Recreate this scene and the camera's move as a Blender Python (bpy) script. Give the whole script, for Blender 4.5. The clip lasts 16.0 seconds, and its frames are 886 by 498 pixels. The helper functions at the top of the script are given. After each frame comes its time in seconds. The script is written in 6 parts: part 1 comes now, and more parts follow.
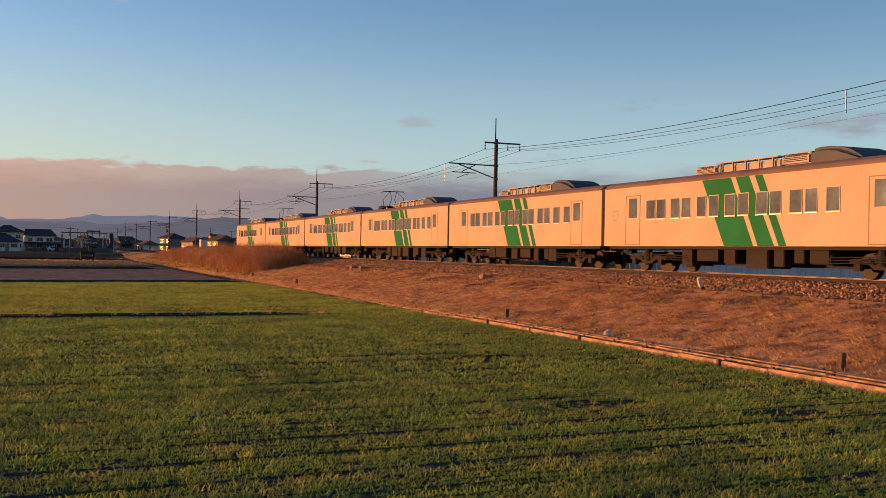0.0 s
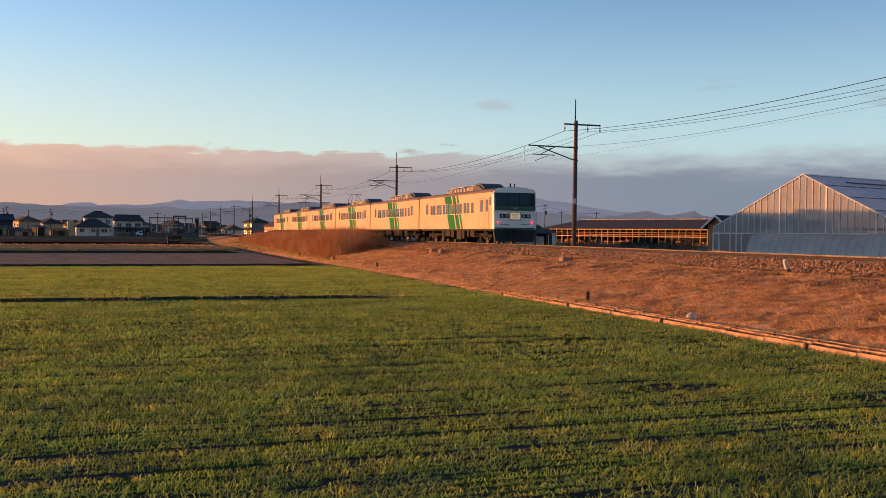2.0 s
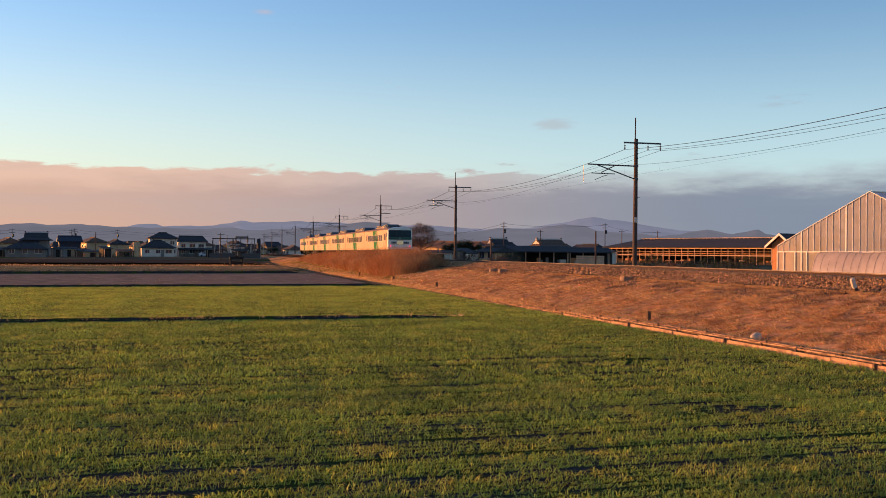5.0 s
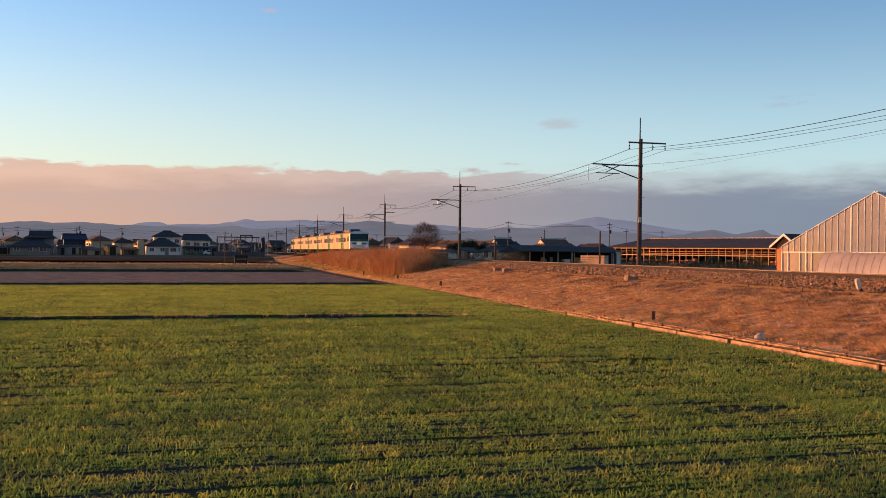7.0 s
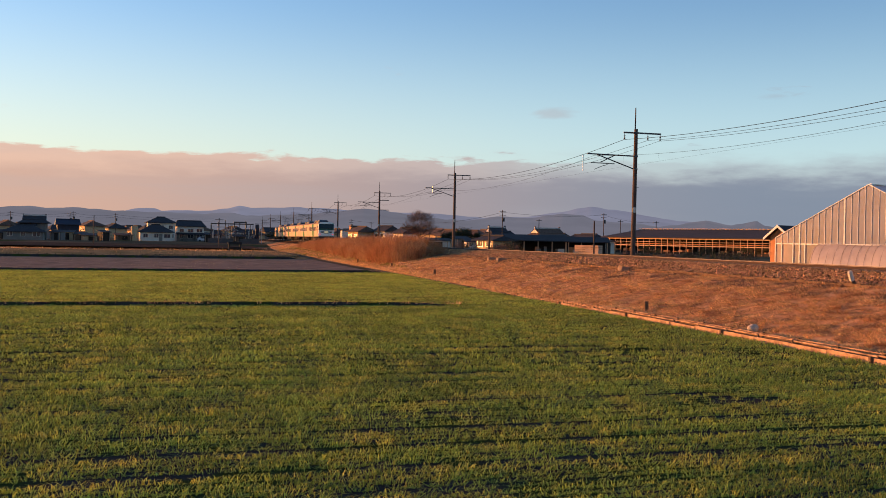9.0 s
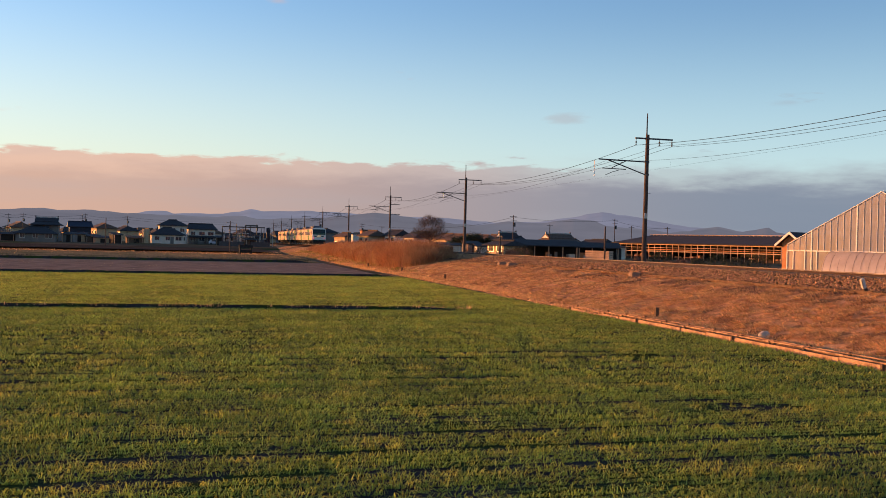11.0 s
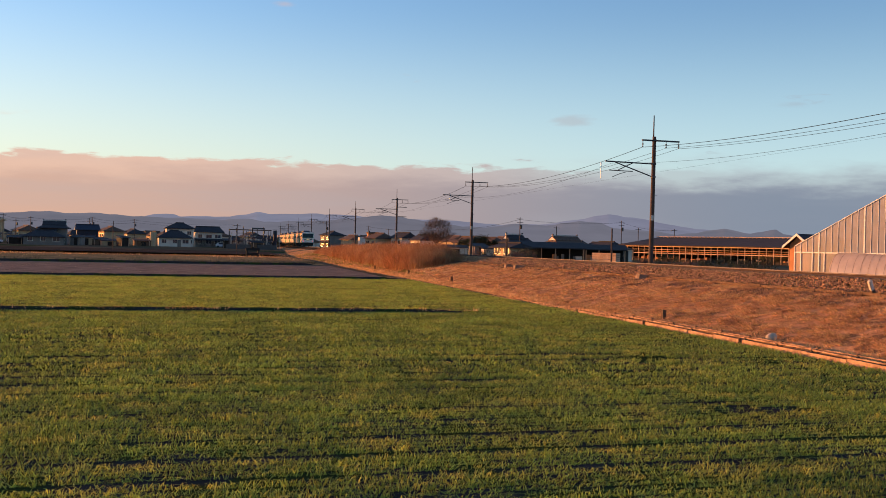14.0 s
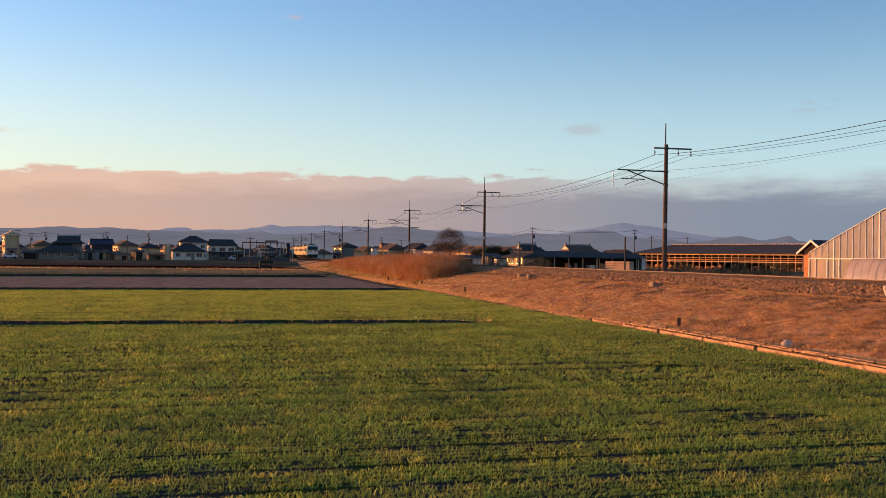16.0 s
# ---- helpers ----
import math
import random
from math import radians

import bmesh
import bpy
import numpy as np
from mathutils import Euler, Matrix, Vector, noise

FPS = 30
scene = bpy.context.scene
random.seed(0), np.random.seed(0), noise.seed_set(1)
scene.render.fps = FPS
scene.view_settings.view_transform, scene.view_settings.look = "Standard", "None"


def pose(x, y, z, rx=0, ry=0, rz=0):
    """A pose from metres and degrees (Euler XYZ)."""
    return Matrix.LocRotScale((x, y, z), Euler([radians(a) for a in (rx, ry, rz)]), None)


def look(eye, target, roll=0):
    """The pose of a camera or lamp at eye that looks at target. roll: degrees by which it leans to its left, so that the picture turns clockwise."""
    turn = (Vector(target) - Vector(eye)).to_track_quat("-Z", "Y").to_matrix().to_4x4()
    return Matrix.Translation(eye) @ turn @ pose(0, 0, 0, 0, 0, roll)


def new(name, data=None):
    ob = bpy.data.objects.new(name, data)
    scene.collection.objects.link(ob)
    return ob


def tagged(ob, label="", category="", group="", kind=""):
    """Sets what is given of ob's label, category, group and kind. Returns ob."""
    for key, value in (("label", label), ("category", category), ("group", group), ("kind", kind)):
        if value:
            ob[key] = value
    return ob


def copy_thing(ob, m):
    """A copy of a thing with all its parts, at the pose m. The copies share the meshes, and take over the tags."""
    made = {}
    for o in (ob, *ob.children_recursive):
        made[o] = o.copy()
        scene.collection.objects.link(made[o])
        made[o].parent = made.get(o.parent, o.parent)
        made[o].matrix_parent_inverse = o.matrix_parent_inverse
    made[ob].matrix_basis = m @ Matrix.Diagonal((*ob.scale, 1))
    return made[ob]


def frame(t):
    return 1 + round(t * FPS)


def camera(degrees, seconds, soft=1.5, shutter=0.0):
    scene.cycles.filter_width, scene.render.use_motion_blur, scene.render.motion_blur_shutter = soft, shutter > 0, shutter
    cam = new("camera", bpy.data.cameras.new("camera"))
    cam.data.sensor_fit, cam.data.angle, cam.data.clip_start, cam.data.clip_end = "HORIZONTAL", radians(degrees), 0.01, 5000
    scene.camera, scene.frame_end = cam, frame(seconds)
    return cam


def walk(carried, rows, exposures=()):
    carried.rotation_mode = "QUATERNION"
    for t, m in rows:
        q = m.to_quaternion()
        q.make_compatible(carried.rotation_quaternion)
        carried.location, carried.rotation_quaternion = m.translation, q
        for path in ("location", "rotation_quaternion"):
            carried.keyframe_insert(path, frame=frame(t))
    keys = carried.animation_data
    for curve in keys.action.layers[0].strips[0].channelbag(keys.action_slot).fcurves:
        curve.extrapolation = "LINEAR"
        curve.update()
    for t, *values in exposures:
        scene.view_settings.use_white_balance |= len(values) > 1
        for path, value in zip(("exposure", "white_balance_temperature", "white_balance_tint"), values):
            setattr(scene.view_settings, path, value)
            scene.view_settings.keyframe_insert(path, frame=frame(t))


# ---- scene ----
EYE = 2.6
cam = camera(46.06, 16.0, soft=0.7)
walk(cam, [
    (0, pose(0, 0, EYE, 90.19, -1.02, -20.90)),
    (0.5, pose(0, 0, EYE, 89.87, -0.89, -20.38)),
    (1, pose(0, 0, EYE, 90.11, -0.84, -18.93)),
    (1.5, pose(0, 0, EYE, 89.85, -0.75, -17.45)),
    (2, pose(0, 0, EYE, 89.19, -0.71, -16.53)),
    (2.5, pose(0, 0, EYE, 89.29, -0.51, -15.85)),
    (3, pose(0, 0, EYE, 89.48, -0.47, -15.37)),
    (3.5, pose(0, 0, EYE, 89.52, -0.48, -15.02)),
    (4, pose(0, 0, EYE, 89.63, -0.59, -14.36)),
    (4.5, pose(0, 0, EYE, 89.92, -0.73, -13.67)),
    (5, pose(0, 0, EYE, 90.24, -0.51, -13.27)),
    (7.5, pose(0, 0, EYE, 90.13, -0.72, -13.01)),
    (8, pose(0, 0, EYE, 89.91, -0.55, -12.94)),
    (8.5, pose(0, 0, EYE, 89.60, -0.86, -13.34)),
    (9, pose(0, 0, EYE, 89.57, -1.21, -13.36)),
    (11.5, pose(0, 0, EYE, 89.96, -1.61, -12.70)),
    (12, pose(0, 0, EYE, 90.14, -1.62, -12.65)),
    (12.5, pose(0, 0, EYE, 90.19, -1.52, -12.62)),
    (13, pose(0, 0, EYE, 90.13, -1.39, -12.48)),
    (13.5, pose(0, 0, EYE, 89.94, -1.39, -12.36)),
    (14, pose(0, 0, EYE, 89.93, -1.48, -12.41)),
    (14.5, pose(0, 0, EYE, 90.05, -1.64, -12.42)),
    (15, pose(0, 0, EYE, 90.15, -1.57, -12.31)),
    (15.5, pose(0, 0, EYE, 90.27, -1.23, -12.14)),
    (16, pose(0, 0, EYE, 90.49, -0.81, -11.70)),
], exposures=((0, 0.52), (0.6, 0.58), (1.6, 0.75), (3.0, 0.85), (16.0, 0.85)))

# ---- light ----
SUN_ELEVATION, SUN_WEST = 3.2, 56.5     # degrees up, and to the left of the track's direction
world = bpy.data.worlds.new("sky")
scene.world = world
world.use_nodes = True
wn, wl = world.node_tree.nodes, world.node_tree.links
sky = wn.new("ShaderNodeTexSky")
sky.sky_type, sky.sun_disc = "NISHITA", False
sky.sun_elevation, sky.sun_rotation = radians(SUN_ELEVATION), radians(-SUN_WEST)
sky.air_density, sky.dust_density, sky.ozone_density = 1.0, 0.6, 1.6


def wnode(kind, **values):
    n = wn.new(kind)
    for key, value in values.items():
        n.inputs[key].default_value = value
    return n


def wmath(op, a, b=None, clamp=False):
    n = wn.new("ShaderNodeMath")
    n.operation, n.use_clamp = op, clamp
    for i, v in enumerate((a, b)):
        if v is None:
            continue
        if isinstance(v, (int, float)):
            n.inputs[i].default_value = v
        else:
            wl.new(v, n.inputs[i])
    return n.outputs[0]


def wmix(fac, a, b):
    n = wn.new("ShaderNodeMix")
    n.data_type = "RGBA"
    for i, v in ((0, fac), (6, a), (7, b)):
        if isinstance(v, (tuple, float, int)):
            n.inputs[i].default_value = (*v, 1) if isinstance(v, tuple) else v
        else:
            wl.new(v, n.inputs[i])
    return n.outputs[2]


def wsmooth(v, lo, hi):
    n = wn.new("ShaderNodeMapRange")
    n.interpolation_type = "SMOOTHSTEP"
    n.inputs[1].default_value, n.inputs[2].default_value = lo, hi
    wl.new(v, n.inputs[0])
    return n.outputs[0]


def scrap(sep, puff, az, el, wide, tall):
    """A torn wisp of cloud at that bearing and height, in degrees."""
    east = wmath("ARCTAN2", sep.outputs[0], sep.outputs[1])
    u = wmath("DIVIDE", wmath("SUBTRACT", east, radians(az)), radians(wide))
    v = wmath("DIVIDE", wmath("SUBTRACT", wmath("ARCSINE", sep.outputs[2]), radians(el)), radians(tall))
    far = wmath("SQRT", wmath("ADD", wmath("MULTIPLY", u, u), wmath("MULTIPLY", v, v)))
    far = wmath("ADD", far, wmath("MULTIPLY", wmath("SUBTRACT", puff.outputs["Fac"], 0.5), 3.2))
    return wsmooth(far, 1.25, 0.2)


def build_sky():
    tc = wn.new("ShaderNodeTexCoord")
    sep = wn.new("ShaderNodeSeparateXYZ")
    wl.new(tc.outputs["Generated"], sep.inputs[0])
    stretch = wn.new("ShaderNodeMapping")
    stretch.inputs["Scale"].default_value = (7, 7, 34)
    wl.new(tc.outputs["Generated"], stretch.inputs[0])
    puff = wnode("ShaderNodeTexNoise", Scale=2.3, Detail=8.0, Roughness=0.58)
    wl.new(stretch.outputs[0], puff.inputs["Vector"])
    wide = wn.new("ShaderNodeMapping")
    wide.inputs["Scale"].default_value = (2.2, 2.2, 26)
    wl.new(tc.outputs["Generated"], wide.inputs[0])
    drift = wnode("ShaderNodeTexNoise", Scale=1.3, Detail=4.0, Roughness=0.5)
    wl.new(wide.outputs[0], drift.inputs["Vector"])
    # the bank of cloud that lies along the horizon all round
    height = wmath("ADD", sep.outputs[2], wmath("MULTIPLY", wmath("SUBTRACT", puff.outputs["Fac"], 0.5), -0.034))
    height = wmath("ADD", height, wmath("MULTIPLY", wmath("SUBTRACT", drift.outputs["Fac"], 0.5), -0.014))
    height = wmath("ADD", height, wmath("MULTIPLY", wsmooth(sep.outputs[0], -0.02, -0.22), 0.006))
    bank = wmath("SUBTRACT", 1.0, wsmooth(height, 0.0765, 0.0808))
    bank = wmath("ADD", wmath("MULTIPLY", bank, wsmooth(sep.outputs[0], 0.45, 0.22)), wmath("MULTIPLY", wmath("SUBTRACT", 1.0, wsmooth(height, 0.055, 0.090)), wsmooth(sep.outputs[0], 0.22, 0.45)))
    sunward = wsmooth(sep.outputs[0], 0.55, -0.25)
    body = wmix(sunward, (0.178, 0.212, 0.285), (0.58, 0.345, 0.265))
    crest = wmix(sunward, (0.32, 0.335, 0.38), (0.72, 0.44, 0.325))
    lift = wsmooth(height, 0.052, 0.077)
    tone = wmix(lift, body, crest)
    tone = wmix(wmath("MULTIPLY", wsmooth(drift.outputs["Fac"], 0.4, 0.7), 0.25), tone, (0.34, 0.335, 0.38))
    # a few torn scraps above the bank
    scraps = wmath("MULTIPLY", wsmooth(puff.outputs["Fac"], 0.66, 0.76), wmath("SUBTRACT", 1.0, wsmooth(sep.outputs[2], 0.11, 0.2)))
    for az, el, wide, tall, dense in ((42.5, 7.1, 3.4, 0.75, 0.75), (19.3, 7.1, 1.1, 0.30, 0.40), (31.0, 7.9, 1.3, 0.28, 0.30), (26.0, 4.2, 3.2, 0.30, 0.45), (3.5, 12.8, 0.7, 0.18, 0.35), (-13.0, 6.2, 3.0, 0.3, 0.5)):
        scraps = wmath("MAXIMUM", scraps, wmath("MULTIPLY", scrap(sep, puff, az, el, wide, tall), dense / 0.45))
    cover = wmath("MAXIMUM", wmath("MULTIPLY", bank, 0.93), wmath("MULTIPLY", scraps, 0.45))
    # sky light brought to the clouds' units
    scale = wn.new("ShaderNodeVectorMath")
    scale.operation = "SCALE"
    scale.inputs["Scale"].default_value = SKY_GAIN
    wl.new(sky.outputs[0], scale.inputs[0])
    air = wn.new("ShaderNodeVectorMath")
    air.operation = "MULTIPLY"
    air.inputs[1].default_value = SKY_TINT
    wl.new(scale.outputs[0], air.inputs[0])
    tint = air.outputs[0]
    # pale sunlit haze low down, warmer towards the sun
    veil = wmath("MULTIPLY", wmath("SUBTRACT", 1.0, wsmooth(sep.outputs[2], 0.04, 0.24)), 0.55)
    tint = wmix(veil, tint, wmix(sunward, (0.60, 0.80, 0.92), (0.82, 0.80, 0.68)))
    out = wmix(cover, tint, tone)
    bg = wn["Background"]
    wl.new(out, bg.inputs[0])
    bg.inputs[1].default_value = SKY_STRENGTH


SKY_GAIN, SKY_STRENGTH, SKY_TINT = 0.285, 0.66, (0.76, 0.96, 1.40)
build_sky()
sun = new("sun", bpy.data.lights.new("sun", "SUN"))
sun.data.energy, sun.data.angle, sun.data.color = 5.0, radians(0.6), (1.0, 0.40, 0.12)
sun_from = Vector((-math.sin(radians(SUN_WEST)), math.cos(radians(SUN_WEST)), math.tan(radians(SUN_ELEVATION))))
sun.matrix_world = look((0, 0, 60), Vector((0, 0, 60)) - sun_from)


# ---- materials ----
def material(name, base, rough=0.8, metal=0.0, vary=0.18, grain=6.0, fine=60.0, bump=0.15, second=None, patch=0.0, patch_scale=0.5, spec=0.3, islands=0.0):
    """A plain surface with variation at two scales, relief and, if given, patches of a second colour."""
    m = bpy.data.materials.new(name)
    m.use_nodes = True
    n, l = m.node_tree.nodes, m.node_tree.links
    b = n["Principled BSDF"]
    tc = n.new("ShaderNodeTexCoord")

    def noise_at(scale, detail=4):
        t = n.new("ShaderNodeTexNoise")
        t.inputs["Scale"].default_value, t.inputs["Detail"].default_value = scale, detail
        l.new(tc.outputs["Object"], t.inputs["Vector"])
        return t.outputs["Fac"]

    def blend(fac, a, c):
        t = n.new("ShaderNodeMix")
        t.data_type = "RGBA"
        for i, v in ((0, fac), (6, a), (7, c)):
            if isinstance(v, (tuple, float, int)):
                t.inputs[i].default_value = (*v, 1) if isinstance(v, tuple) else v
            else:
                l.new(v, t.inputs[i])
        return t.outputs[2]

    def ramp(v, lo, hi):
        t = n.new("ShaderNodeMapRange")
        t.inputs[1].default_value, t.inputs[2].default_value = lo, hi
        l.new(v, t.inputs[0])
        return t.outputs[0]

    dark = tuple(c * (1 - vary) for c in base)
    light = tuple(min(1, c * (1 + vary)) for c in base)
    coarse = noise_at(grain)
    small = noise_at(fine)
    colour = blend(ramp(coarse, 0.3, 0.7), dark, light)
    colour = blend(ramp(small, 0.25, 0.75), blend(vary, colour, (0.02, 0.02, 0.02)), colour)
    if second:
        colour = blend(ramp(noise_at(patch_scale, 5), 0.62 - patch * 0.3, 0.72 - patch * 0.3), colour, second)
    if islands:
        g = n.new("ShaderNodeNewGeometry")
        hsv = n.new("ShaderNodeHueSaturation")
        t = n.new("ShaderNodeMapRange")
        t.inputs[3].default_value, t.inputs[4].default_value = 1 - islands, 1 + islands
        l.new(g.outputs["Random Per Island"], t.inputs[0])
        mul, fr, hue = n.new("ShaderNodeMath"), n.new("ShaderNodeMath"), n.new("ShaderNodeMapRange")
        mul.operation, fr.operation = "MULTIPLY", "FRACT"
        mul.inputs[1].default_value = 37.7
        hue.inputs[3].default_value, hue.inputs[4].default_value = 0.5 - islands * 0.02, 0.5 + islands * 0.03
        l.new(g.outputs["Random Per Island"], mul.inputs[0])
        l.new(mul.outputs[0], fr.inputs[0])
        l.new(fr.outputs[0], hue.inputs[0])
        l.new(hue.outputs[0], hsv.inputs["Hue"])
        l.new(t.outputs[0], hsv.inputs["Value"])
        l.new(colour, hsv.inputs["Color"])
        colour = hsv.outputs[0]
    l.new(colour, b.inputs["Base Color"])
    b.inputs["Metallic"].default_value = metal
    b.inputs["Specular IOR Level"].default_value = spec
    rr = n.new("ShaderNodeMapRange")
    rr.inputs[3].default_value, rr.inputs[4].default_value = max(0.02, rough - 0.1), min(1, rough + 0.1)
    l.new(coarse, rr.inputs[0])
    l.new(rr.outputs[0], b.inputs["Roughness"])
    if bump:
        bp = n.new("ShaderNodeBump")
        bp.inputs["Strength"].default_value, bp.inputs["Distance"].default_value = bump, 0.02
        l.new(small, bp.inputs["Height"])
        l.new(bp.outputs[0], b.inputs["Normal"])
    return m


def glow(name, colour, strength):
    m = material(name, colour, 0.4)
    b = m.node_tree.nodes["Principled BSDF"]
    b.inputs["Emission Color"].default_value, b.inputs["Emission Strength"].default_value = (*colour, 1), strength
    return m


def glassy(name, colour, rough=0.05, see=0.0, spec=0.6):
    """Window glass: dark and glossy, with an even share of light let through."""
    m = material(name, colour, rough, vary=0.1, bump=0, spec=spec)
    b = m.node_tree.nodes["Principled BSDF"]
    b.inputs["Transmission Weight"].default_value = see
    return m


def pane_glass(name, colour):
    """Coach window that throws back much of the evening sky, a little unevenly from pane to pane."""
    return material(name, colour, 0.07, metal=0.55, vary=0.35, grain=0.9, fine=5, bump=0.02, spec=0.6)


def film(name, colour, clear):
    """Weathered plastic sheet: part of the light goes straight through, part is scattered."""
    m = bpy.data.materials.new(name)
    m.use_nodes = True
    n, l = m.node_tree.nodes, m.node_tree.links
    out = n["Material Output"]
    n.remove(n["Principled BSDF"])
    d = n.new("ShaderNodeBsdfDiffuse")
    tr = n.new("ShaderNodeBsdfTranslucent")
    g = n.new("ShaderNodeBsdfGlossy")
    tp = n.new("ShaderNodeBsdfTransparent")
    tc = n.new("ShaderNodeTexCoord")
    nz = n.new("ShaderNodeTexNoise")
    nz.inputs["Scale"].default_value, nz.inputs["Detail"].default_value = 1.3, 5
    l.new(tc.outputs["Object"], nz.inputs["Vector"])
    cr = n.new("ShaderNodeMix")
    cr.data_type = "RGBA"
    cr.inputs[6].default_value = (*[c * 0.55 for c in colour], 1)
    cr.inputs[7].default_value = (*colour, 1)
    l.new(nz.outputs["Fac"], cr.inputs[0])
    l.new(cr.outputs[2], d.inputs[0])
    l.new(cr.outputs[2], tr.inputs[0])
    g.inputs["Roughness"].default_value = 0.25
    mixes = []
    for fac, a, c in ((0.25, d, tr), (0.09, None, g), (clear, None, tp)):
        mx = n.new("ShaderNodeMixShader")
        mx.inputs[0].default_value = fac
        l.new((a or mixes[-1]).outputs[0], mx.inputs[1])
        l.new(c.outputs[0], mx.inputs[2])
        mixes.append(mx)
    l.new(mixes[-1].outputs[0], out.inputs[0])
    return m


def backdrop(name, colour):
    """Hills seen through kilometres of evening air: dim slopes, the haze painted as colour and even glow."""
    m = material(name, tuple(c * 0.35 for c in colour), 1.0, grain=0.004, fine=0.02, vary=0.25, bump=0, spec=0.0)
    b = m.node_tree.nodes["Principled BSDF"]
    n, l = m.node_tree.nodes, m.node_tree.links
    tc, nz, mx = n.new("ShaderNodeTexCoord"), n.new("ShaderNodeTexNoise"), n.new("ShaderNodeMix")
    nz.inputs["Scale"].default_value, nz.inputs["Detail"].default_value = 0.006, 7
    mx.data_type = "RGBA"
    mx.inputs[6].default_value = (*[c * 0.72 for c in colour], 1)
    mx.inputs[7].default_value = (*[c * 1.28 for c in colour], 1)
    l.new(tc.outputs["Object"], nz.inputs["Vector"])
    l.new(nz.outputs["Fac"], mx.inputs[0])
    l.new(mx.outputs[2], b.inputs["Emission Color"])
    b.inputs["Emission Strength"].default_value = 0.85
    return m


def leafy(name, base, rough, **more):
    """A thin leaf: part of the light that falls on one side shows through the other."""
    m = material(name, base, rough, **more)
    n, l = m.node_tree.nodes, m.node_tree.links
    b, out = n["Principled BSDF"], n["Material Output"]
    tr, mx = n.new("ShaderNodeBsdfTranslucent"), n.new("ShaderNodeMixShader")
    l.new(b.inputs["Base Color"].links[0].from_socket, tr.inputs[0])
    mx.inputs[0].default_value = 0.4
    l.new(b.outputs[0], mx.inputs[1])
    l.new(tr.outputs[0], mx.inputs[2])
    l.new(mx.outputs[0], out.inputs[0])
    return m


